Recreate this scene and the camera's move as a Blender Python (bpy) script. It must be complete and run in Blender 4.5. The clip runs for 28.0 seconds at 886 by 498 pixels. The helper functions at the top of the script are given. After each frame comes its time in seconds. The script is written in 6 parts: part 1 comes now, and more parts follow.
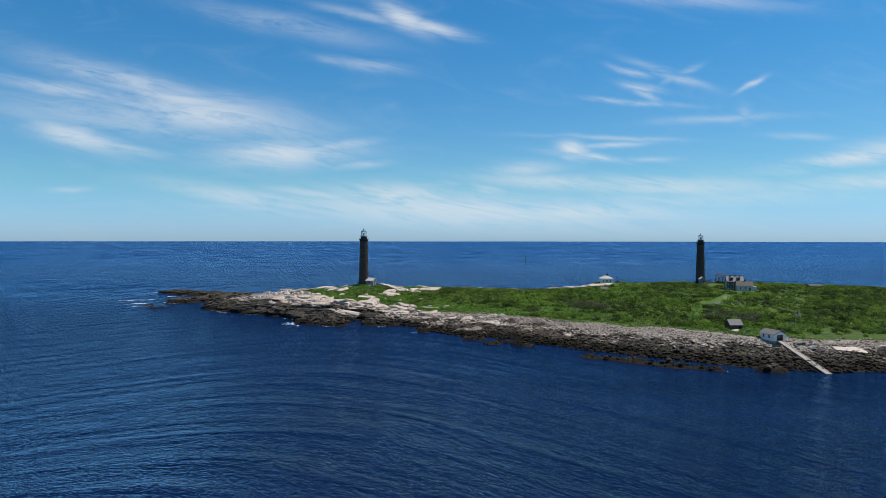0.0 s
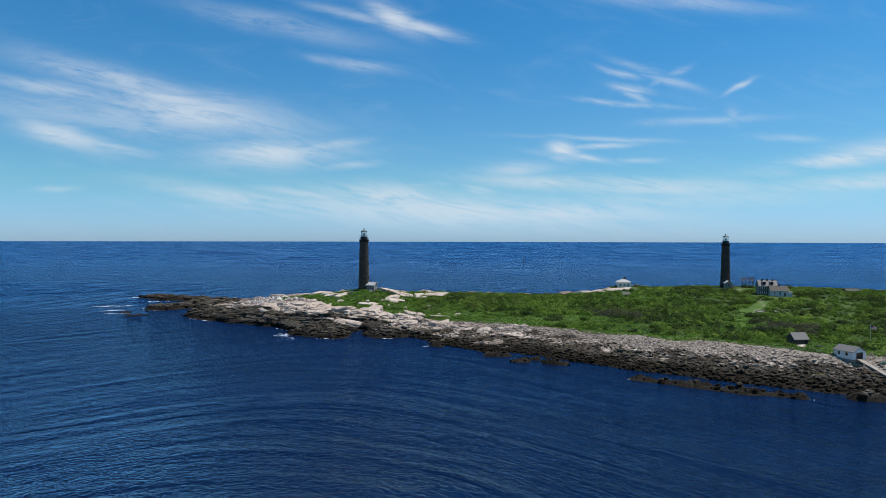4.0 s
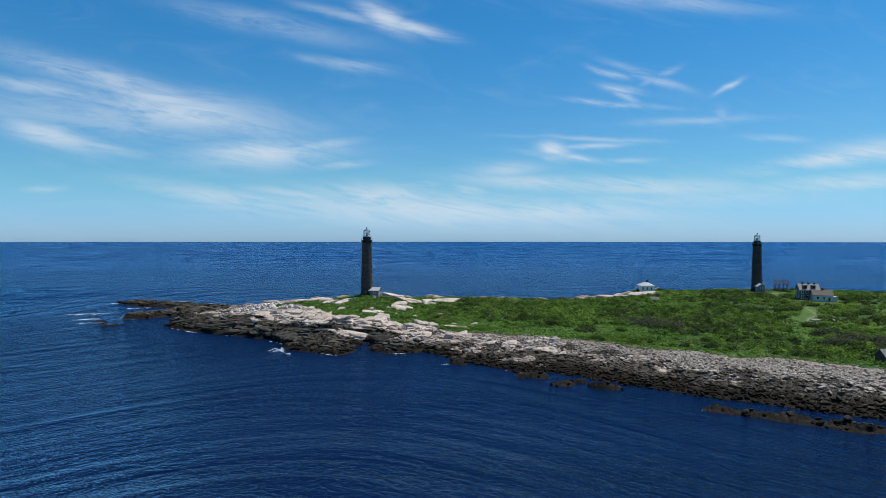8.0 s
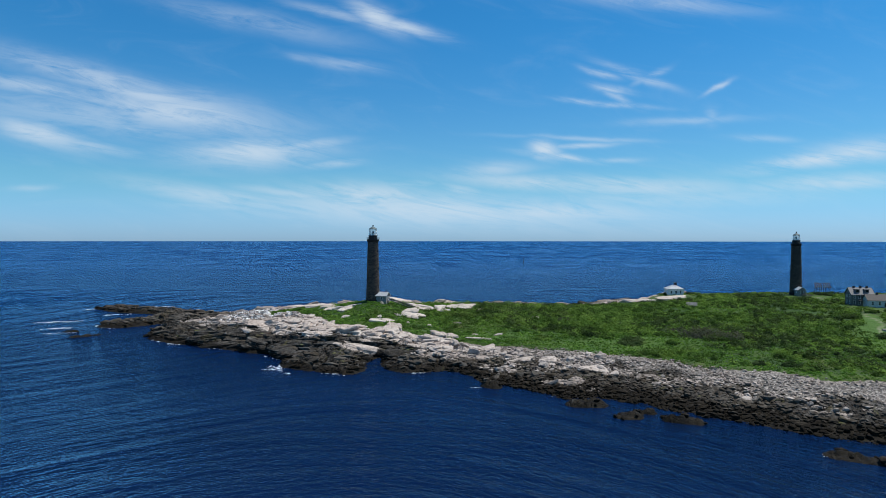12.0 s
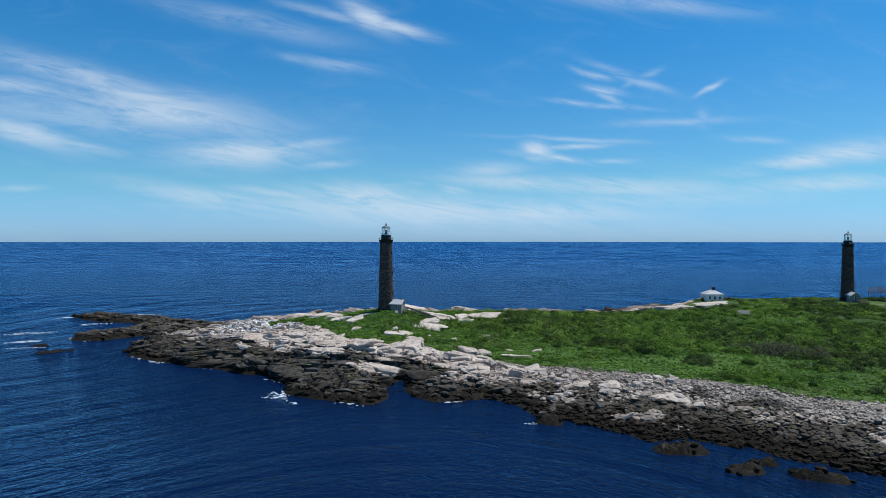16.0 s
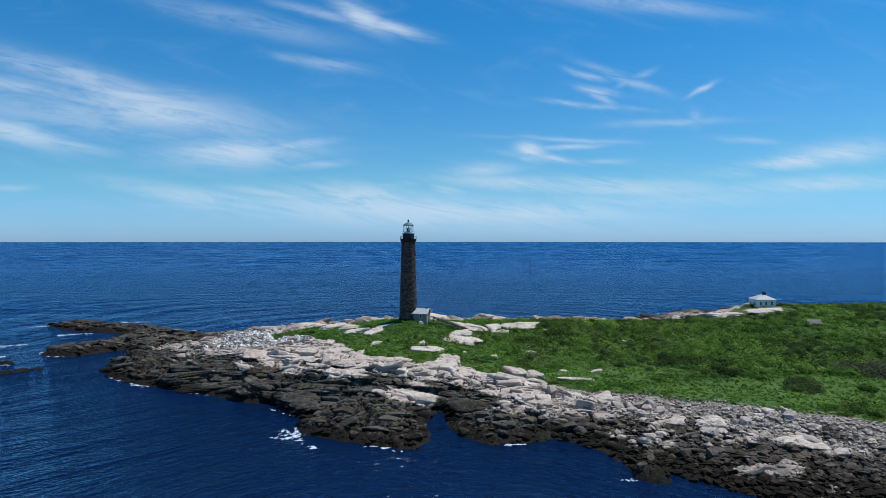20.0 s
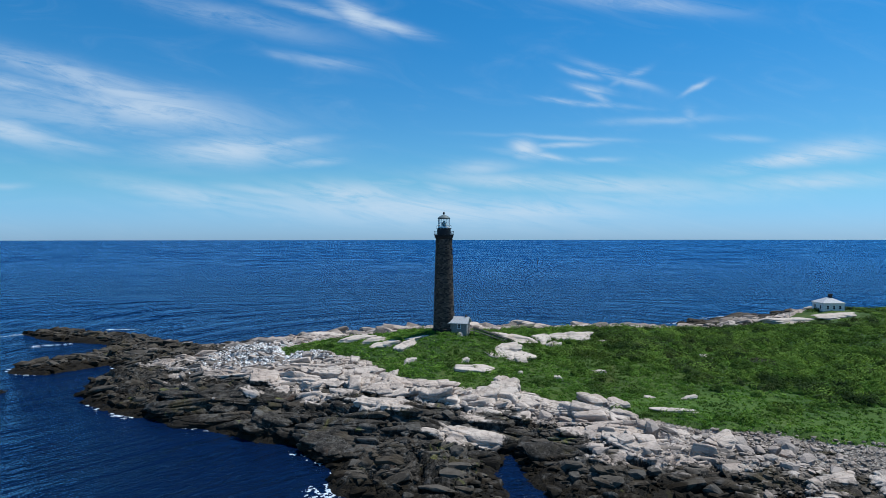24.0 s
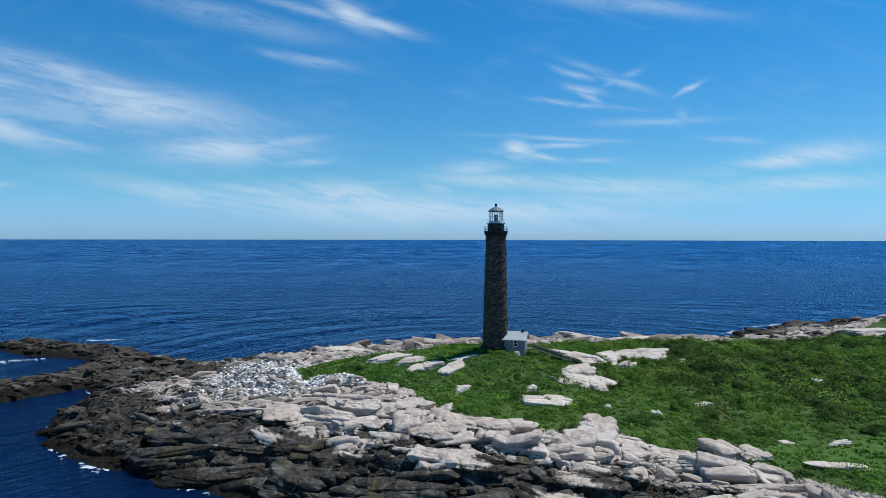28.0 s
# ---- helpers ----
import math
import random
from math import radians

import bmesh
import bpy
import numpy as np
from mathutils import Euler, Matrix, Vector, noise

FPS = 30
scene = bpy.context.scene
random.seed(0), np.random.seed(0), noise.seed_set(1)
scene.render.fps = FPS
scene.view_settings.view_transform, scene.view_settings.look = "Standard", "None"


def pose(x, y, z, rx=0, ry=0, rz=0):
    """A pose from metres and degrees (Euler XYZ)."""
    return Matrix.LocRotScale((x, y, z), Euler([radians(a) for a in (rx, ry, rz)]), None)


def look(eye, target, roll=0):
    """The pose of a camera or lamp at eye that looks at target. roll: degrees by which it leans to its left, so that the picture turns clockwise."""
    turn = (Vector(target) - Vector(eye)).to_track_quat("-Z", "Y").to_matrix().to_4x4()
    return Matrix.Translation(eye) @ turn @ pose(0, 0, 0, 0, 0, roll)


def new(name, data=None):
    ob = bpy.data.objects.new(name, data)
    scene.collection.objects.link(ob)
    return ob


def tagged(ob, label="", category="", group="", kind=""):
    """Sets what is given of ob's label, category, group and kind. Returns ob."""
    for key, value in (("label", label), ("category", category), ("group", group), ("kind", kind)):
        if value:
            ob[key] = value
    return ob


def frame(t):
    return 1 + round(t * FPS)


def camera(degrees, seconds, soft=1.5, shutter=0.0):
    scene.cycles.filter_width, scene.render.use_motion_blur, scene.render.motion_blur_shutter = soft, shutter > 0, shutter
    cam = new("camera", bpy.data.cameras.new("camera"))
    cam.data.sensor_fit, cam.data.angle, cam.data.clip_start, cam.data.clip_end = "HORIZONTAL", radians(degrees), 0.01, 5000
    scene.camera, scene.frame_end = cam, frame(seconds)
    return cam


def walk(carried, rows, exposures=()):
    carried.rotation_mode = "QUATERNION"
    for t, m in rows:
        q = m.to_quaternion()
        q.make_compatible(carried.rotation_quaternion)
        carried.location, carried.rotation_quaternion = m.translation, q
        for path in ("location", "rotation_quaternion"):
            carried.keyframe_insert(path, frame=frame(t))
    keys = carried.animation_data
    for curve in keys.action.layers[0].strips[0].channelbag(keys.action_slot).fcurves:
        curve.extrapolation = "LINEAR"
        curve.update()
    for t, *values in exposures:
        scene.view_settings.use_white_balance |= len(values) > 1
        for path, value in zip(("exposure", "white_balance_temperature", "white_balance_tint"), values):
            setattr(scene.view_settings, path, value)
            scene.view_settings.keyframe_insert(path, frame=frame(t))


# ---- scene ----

# ================= camera =================
cam = camera(71.7, 28.0, soft=0.6)
PATH = [  # seconds, x, y, z, pitch, lean, yaw
    (0, 66.95, -418.15, 45.05, -0.850, -0.05, 1.738),
    (3, 57.70, -390.64, 45.18, -0.820, -0.13, 1.036),
    (8, 42.82, -344.72, 45.43, -0.821, -0.02, 0.0),
    (11, 33.88, -317.12, 45.33, -0.878, -0.03, -0.608),
    (17, 14.81, -261.39, 45.12, -0.805, -0.02, -1.638),
    (20, 4.75, -233.56, 44.83, -0.805, -0.02, -2.065),
    (25, -12.40, -187.45, 43.96, -1.003, 0.04, -2.651),
    (28, -22.76, -160.08, 43.42, -0.976, -0.11, -3.163),
]
walk(cam, [(t, pose(x, y, z, 90 + pitch, lean, yaw)) for t, x, y, z, pitch, lean, yaw in PATH], exposures=[(0, 0.04, 6850, 11), (8, 0.0, 6500, 9), (18, -0.04, 6130, 8), (28, -0.06, 6000, 7)])

# ================= sun and sky =================
SUN_AZ = math.atan2(0.965, 0.26)      # from +y towards +x
SUN_EL = radians(66)
sun_way = Vector((math.sin(SUN_AZ) * math.cos(SUN_EL), math.cos(SUN_AZ) * math.cos(SUN_EL), math.sin(SUN_EL)))
sun = new("sun", bpy.data.lights.new("sun", "SUN"))
sun.data.energy, sun.data.angle, sun.data.color = 5.0, radians(0.53), (1.0, 0.95, 0.87)
sun.matrix_world = look(sun_way * 300, (0, 0, 0))


class Net:
    """Short hand for node trees."""

    def __init__(self, tree):
        self.t = tree
        tree.nodes.clear()

    def n(self, kind, props=None, **inputs):
        nd = self.t.nodes.new("ShaderNode" + kind)
        for k, v in (props or {}).items():
            setattr(nd, k, v)
        for k, v in inputs.items():
            self.put(nd, k, v)
        return nd

    def put(self, nd, k, v):
        sock = nd.inputs[int(k[1:])] if k[0] == "i" and k[1:].isdigit() else nd.inputs[k.replace("_", " ")]
        if isinstance(v, bpy.types.NodeSocket):
            self.t.links.new(v, sock)
        else:
            sock.default_value = v

    def m(self, op, a, b=0.0, c=0.0, clamp=False):
        return self.n("Math", {"operation": op, "use_clamp": clamp}, i0=a, i1=b, i2=c).outputs[0]

    def mix(self, f, a, b, blend="MIX"):
        nd = self.n("Mix", {"data_type": "RGBA", "blend_type": blend, "clamp_factor": True})
        for i, v in ((0, f), (6, a), (7, b)):
            if isinstance(v, bpy.types.NodeSocket):
                self.t.links.new(v, nd.inputs[i])
            else:
                nd.inputs[i].default_value = v if i == 0 else (*v[:3], 1)
        return nd.outputs[2]

    def ramp(self, f, lo, hi, a=0.0, b=1.0):
        return self.n("MapRange", {"interpolation_type": "SMOOTHSTEP"}, i0=f, i1=lo, i2=hi, i3=a, i4=b).outputs[0]

    def noise(self, vec, scale, detail=3.0, rough=0.55, distort=0.0):
        return self.n("TexNoise", None, Vector=vec, Scale=scale, Detail=detail, Roughness=rough, Distortion=distort)


world = bpy.data.worlds.new("sky")
scene.world = world
world.use_nodes = True
w = Net(world.node_tree)
sky = w.n("TexSky", {"sky_type": "NISHITA", "sun_disc": False, "sun_elevation": SUN_EL, "sun_rotation": SUN_AZ,
                     "altitude": 40.0, "air_density": 1.0, "dust_density": 0.3, "ozone_density": 3.0})
gen = w.n("TexCoord").outputs["Generated"]
sep = w.n("SeparateXYZ", None, Vector=gen)
ay = w.m("MAXIMUM", w.m("ABSOLUTE", sep.outputs[1]), 0.02)
u = w.m("DIVIDE", sep.outputs[0], ay)
v = w.m("DIVIDE", sep.outputs[2], ay)
uv = w.n("CombineXYZ", None, X=u, Y=v).outputs[0]
# thin high cloud: bearing, height, half length, half height, slope (degrees), density
CIRRUS_WEST = [
    (-0.472, 0.237, 0.152, 0.012, -16, 0.8), (-0.416, 0.208, 0.111, 0.0184, -9, 0.85), (-0.61, 0.239, 0.111, 0.0074, -11, 0.65), (-0.564, 0.203, 0.157, 0.0184, -6, 0.45),
    (-0.462, 0.176, 0.051, 0.0037, -11, 0.5), (-0.637, 0.171, 0.055, 0.0101, -14, 0.85), (-0.564, 0.153, 0.06, 0.0046, -10, 0.6), (-0.296, 0.141, 0.078, 0.0129, 1, 0.9),
    (-0.218, 0.151, 0.046, 0.0055, 6, 0.7), (-0.163, 0.122, 0.029, 0.0037, 3, 0.6), (-0.647, 0.084, 0.023, 0.0028, 2, 0.35),
]
CIRRUS_HIGH = [
    (-0.094, 0.361, 0.031, 0.0101, -32, 0.95), (-0.052, 0.344, 0.044, 0.0055, -14, 0.85), (-0.154, 0.366, 0.051, 0.0046, -12, 0.5), (-0.287, 0.353, 0.101, 0.0101, -12, 0.38),
    (-0.154, 0.286, 0.044, 0.0055, -9, 0.42), (-0.213, 0.294, 0.023, 0.0037, -12, 0.3), (0.367, 0.387, 0.097, 0.0083, -5, 0.5), (0.27, 0.274, 0.02, 0.0032, -15, 0.65),
    (0.328, 0.269, 0.039, 0.0041, -20, 0.7), (0.353, 0.266, 0.018, 0.0032, 28, 0.5), (0.292, 0.247, 0.023, 0.0037, -12, 0.65), (0.301, 0.234, 0.023, 0.0032, -28, 0.55),
    (0.246, 0.226, 0.031, 0.0024, -5, 0.55), (0.312, 0.219, 0.039, 0.0024, -4, 0.5),
]
CIRRUS_EAST = [
    (0.464, 0.249, 0.016, 0.0024, 26, 0.7), (0.413, 0.194, 0.065, 0.0037, 2, 0.4), (0.452, 0.202, 0.011, 0.0083, -50, 0.3), (0.178, 0.145, 0.016, 0.0083, -20, 1.0),
    (0.201, 0.135, 0.039, 0.0033, -7, 0.8), (0.238, 0.153, 0.041, 0.0024, 4, 0.6), (0.238, 0.165, 0.078, 0.0022, -2, 0.4), (0.298, 0.13, 0.028, 0.0024, 0, 0.4),
    (0.542, 0.165, 0.035, 0.0032, -3, 0.35), (0.653, 0.134, 0.088, 0.0074, 8, 0.95), (0.699, 0.145, 0.055, 0.0101, 4, 0.85), (0.662, 0.093, 0.106, 0.0083, 3, 0.65),
]
CIRRUS_LOW = [
    (-0.352, 0.07, 0.097, 0.0083, -9, 0.65), (-0.269, 0.053, 0.101, 0.0055, -2, 0.45), (-0.227, 0.074, 0.065, 0.0046, -7, 0.55), (-0.103, 0.07, 0.074, 0.012, -4, 0.9),
    (-0.001, 0.049, 0.203, 0.0157, -2, 0.85), (0.155, 0.047, 0.138, 0.0101, -1, 0.8), (0.1, 0.113, 0.044, 0.0074, 4, 0.55), (0.155, 0.093, 0.092, 0.0074, -4, 0.7),
    (0.045, 0.081, 0.023, 0.0055, -12, 0.55), (0.312, 0.088, 0.129, 0.0092, -1, 0.7), (0.376, 0.068, 0.184, 0.0092, 2, 0.4), (-0.048, 0.09, 0.037, 0.0037, 4, 0.35),
]
fil = w.n("Mapping", {"vector_type": "TEXTURE"}, Vector=uv, Rotation=(0, 0, radians(-11)), Scale=(0.16, 0.022, 1)).outputs[0]
streak = w.noise(fil, 1.0, 10.0, 0.66, 1.1).outputs["Fac"]
broad = w.noise(w.n("Mapping", {"vector_type": "TEXTURE"}, Vector=uv, Rotation=(0, 0, radians(-9)), Scale=(0.22, 0.06, 1)).outputs[0], 1.0, 6.0, 0.6, 1.6).outputs["Fac"]
warp = w.noise(uv, 7.0, 4.0, 0.6).outputs["Color"]
warped = w.n("VectorMath", {"operation": "MULTIPLY_ADD"}, i0=warp, i1=(0.05, 0.016, 0), i2=w.n("VectorMath", {"operation": "SUBTRACT"}, i0=uv, i1=(0.025, 0.008, 0)).outputs[0]).outputs[0]
cloud = 0.0
for bu, bv, hl, hh, slope, dens in CIRRUS_WEST + CIRRUS_HIGH + CIRRUS_EAST + CIRRUS_LOW:
    off = w.n("VectorMath", {"operation": "SUBTRACT"}, i0=warped, i1=(bu, bv, 0)).outputs[0]
    loc = w.n("Mapping", {"vector_type": "TEXTURE"}, Vector=off, Rotation=(0, 0, radians(slope)), Scale=(hl, hh * 1.15, 1)).outputs[0]
    r2 = w.n("VectorMath", {"operation": "DOT_PRODUCT"}, i0=loc, i1=loc).outputs["Value"]
    cloud = w.m("MAXIMUM", cloud, w.m("MULTIPLY", w.m("EXPONENT", w.m("MULTIPLY", r2, -0.48)), dens))
body_ = w.m("MULTIPLY", cloud, w.ramp(w.m("ADD", w.m("MULTIPLY", streak, 0.75), w.m("MULTIPLY", broad, 0.4)), 0.31, 0.66), clamp=True)
veil = w.m("MULTIPLY", w.ramp(broad, 0.47, 0.8), 0.06)
mask = w.m("ADD", w.m("MULTIPLY", body_, 0.82), veil, clamp=True)
low = w.mix(w.ramp(sep.outputs[2], 0.0, 0.10), (0.73, 1.22, 2.15), (0.69, 1.30, 1.60))
air = w.mix(w.ramp(sep.outputs[2], 0.07, 0.36), low, (0.33, 1.25, 1.74))
tint = w.mix(1.0, sky.outputs[0], air, "MULTIPLY")
clouded = w.mix(mask, tint, (9.6, 10.8, 12.0))
bg = w.n("Background", None, Color=clouded, Strength=0.070)
w.t.links.new(bg.outputs[0], w.n("OutputWorld").inputs[0])


# ================= materials =================
def material(name):
    mat = bpy.data.materials.new(name)
    mat.use_nodes = True
    k = Net(mat.node_tree)
    k.bsdf = k.n("BsdfPrincipled")
    k.out = k.n("OutputMaterial", None, Surface=k.bsdf.outputs[0])
    k.geo = k.n("NewGeometry")
    k.pos = k.geo.outputs["Position"]
    return mat, k


def finish(k, color, rough, bump=None, strength=0.4, dist=0.1, metal=0.0, spec=0.4):
    k.put(k.bsdf, "Base_Color", color if isinstance(color, bpy.types.NodeSocket) else (*color, 1))
    k.put(k.bsdf, "Roughness", rough)
    k.put(k.bsdf, "Metallic", metal)
    k.put(k.bsdf, "Specular_IOR_Level", spec)
    if bump is not None:
        k.put(k.bsdf, "Normal", k.n("Bump", None, Strength=strength, Distance=dist, Height=bump).outputs[0])


def plain(name, color, rough=0.6, grain=8.0, vary=0.25, bump=0.15, metal=0.0, stain=0.35):
    """Painted, wooden or metal surface with grain and weather stains."""
    mat, k = material(name)
    obj = k.n("TexCoord").outputs["Object"]
    a = k.noise(obj, grain, 4.0).outputs["Fac"]
    b = k.noise(obj, grain * 0.12, 3.0, 0.6, 0.6).outputs["Fac"]
    c = k.mix(k.m("MULTIPLY", k.ramp(b, 0.42, 0.72), stain), color, [x * 0.55 for x in color])
    c = k.mix(k.m("MULTIPLY", k.ramp(a, 0.35, 0.8), vary), c, [min(1, x * 1.3) for x in color])
    finish(k, c, rough, a, bump, 0.03, metal)
    return mat


def boards(name, color, pitch=0.15, axis=2, rough=0.7):
    """Clapboard, shingle or plank surface, with courses along one axis."""
    mat, k = material(name)
    obj = k.n("TexCoord").outputs["Object"]
    q = k.n("SeparateXYZ", None, Vector=obj).outputs[axis]
    saw = k.m("FRACT", k.m("DIVIDE", q, pitch))
    grit = k.noise(obj, 3.0, 5.0).outputs["Fac"]
    c = k.mix(k.ramp(grit, 0.3, 0.75), [x * 0.75 for x in color], color)
    c = k.mix(k.m("LESS_THAN", saw, 0.1), c, [x * 0.5 for x in color])
    finish(k, c, rough, saw, 0.6, 0.02)
    return mat


def rock_colours(k, vec, fine=1.0):
    """Pale pink-grey granite: cloudy tone, grain, rusty stains, dark joints and lichen."""
    big = k.noise(vec, 0.11, 4.0, 0.6).outputs["Fac"]
    mid = k.noise(vec, 0.9 * fine, 5.0, 0.65, 0.4).outputs["Fac"]
    grit = k.noise(vec, 6.0 * fine, 4.0, 0.7).outputs["Fac"]
    c = k.mix(k.ramp(big, 0.35, 0.68), (0.41, 0.328, 0.27), (0.56, 0.475, 0.405))
    c = k.mix(k.m("MULTIPLY", k.ramp(mid, 0.50, 0.66), 0.6), c, (0.24, 0.195, 0.162))
    stain = k.noise(vec, 0.24, 5.0, 0.7, 0.9).outputs["Fac"]
    c = k.mix(k.m("MULTIPLY", k.ramp(stain, 0.52, 0.64), 0.62), c, (0.19, 0.165, 0.145))
    c = k.mix(k.m("MULTIPLY", k.ramp(mid, 0.30, 0.42, 1.0, 0.0), 0.5), c, (0.64, 0.57, 0.50))
    speck = k.noise(vec, 2.4, 5.0, 0.72, 0.5).outputs["Fac"]
    c = k.mix(k.m("MULTIPLY", k.ramp(speck, 0.57, 0.70), 0.42), c, (0.15, 0.125, 0.105))
    rust = k.noise(vec, 0.33, 3.0, 0.6, 1.2).outputs["Fac"]
    c = k.mix(k.m("MULTIPLY", k.ramp(rust, 0.58, 0.75), 0.45), c, (0.40, 0.27, 0.17))
    c = k.mix(k.m("MULTIPLY", k.ramp(grit, 0.55, 0.8), 0.35), c, (0.20, 0.18, 0.16))
    bent = k.n("VectorMath", {"operation": "MULTIPLY_ADD"}, i0=k.noise(vec, 0.7, 3.0).outputs["Color"], i1=(1.2, 1.2, 0.6), i2=vec).outputs[0]
    split = k.n("TexVoronoi", {"feature": "DISTANCE_TO_EDGE"}, Vector=k.n("Mapping", {"vector_type": "TEXTURE"}, Vector=bent, Rotation=(0.1, 0.12, -0.32), Scale=(4.2, 1.7, 0.75)).outputs[0], Scale=1.0).outputs["Distance"]
    crack = k.m("MULTIPLY", k.ramp(split, 0.0, 0.06, 1.0, 0.0), k.ramp(mid, 0.38, 0.52))
    c = k.mix(k.m("MULTIPLY", crack, 0.26), c, (0.085, 0.072, 0.062))
    layer = k.noise(k.n("Mapping", {"vector_type": "TEXTURE"}, Vector=bent, Rotation=(0.14, 0.10, -0.32), Scale=(6.0, 2.6, 0.34)).outputs[0], 1.0, 4.0, 0.6, 0.2).outputs["Fac"]
    c = k.mix(k.m("MULTIPLY", k.ramp(layer, 0.57, 0.66), 0.38), c, (0.13, 0.108, 0.092))
    relief = k.m("SUBTRACT", k.m("SUBTRACT", mid, k.m("MULTIPLY", crack, 0.55)), k.m("MULTIPLY", k.ramp(layer, 0.50, 0.64), 0.15))
    return c, relief, grit


def dark_colours(k, vec):
    """Blackened, weed-grown rock of the tide zone."""
    a = k.noise(vec, 0.55, 5.0, 0.65, 0.5).outputs["Fac"]
    b = k.noise(vec, 0.13, 3.0, 0.6).outputs["Fac"]
    c = k.mix(k.ramp(a, 0.4, 0.7), (0.015, 0.013, 0.010), (0.070, 0.060, 0.049))
    c = k.mix(k.m("MULTIPLY", k.ramp(b, 0.55, 0.7), 0.6), c, (0.060, 0.048, 0.018))
    d = k.noise(vec, 0.3, 5.0, 0.7, 1.0).outputs["Fac"]
    c = k.mix(k.m("MULTIPLY", k.ramp(d, 0.51, 0.64), 0.7), c, (0.115, 0.108, 0.097))
    e = k.noise(vec, 0.17, 4.0, 0.65, 0.8).outputs["Fac"]
    c = k.mix(k.m("MULTIPLY", k.ramp(e, 0.62, 0.70), 0.6), c, (0.165, 0.165, 0.040))
    worn = k.noise(vec, 1.7, 5.0, 0.7, 0.6).outputs["Fac"]
    c = k.mix(k.m("MULTIPLY", k.ramp(worn, 0.55, 0.66), 0.45), c, (0.165, 0.148, 0.128))
    c = k.mix(k.m("MULTIPLY", k.ramp(worn, 0.34, 0.46, 1.0, 0.0), 0.7), c, (0.008, 0.007, 0.006))
    f = k.noise(vec, 0.21, 4.0, 0.65, 0.6).outputs["Fac"]
    c = k.mix(k.m("MULTIPLY", k.ramp(f, 0.60, 0.70), 0.5), c, (0.055, 0.030, 0.018))
    return c, a


def weed_zone(k, c):
    """Brown-black wrack on the rock that the tide covers, up to a ragged line."""
    z_ = k.n("SeparateXYZ", None, Vector=k.pos).outputs[2]
    rag = k.noise(k.pos, 0.35, 4.0, 0.65, 0.6).outputs["Fac"]
    up_ = k.m("ADD", z_, k.m("MULTIPLY", k.m("SUBTRACT", rag, 0.5), -5.0))
    tone = k.noise(k.pos, 0.8, 4.0, 0.7, 0.4).outputs["Fac"]
    weed = k.mix(k.ramp(tone, 0.35, 0.7), (0.005, 0.004, 0.003), (0.018, 0.0135, 0.0075))
    return k.mix(k.m("MULTIPLY", k.ramp(up_, 1.4, 2.5, 1.0, 0.0), 0.9), c, weed)


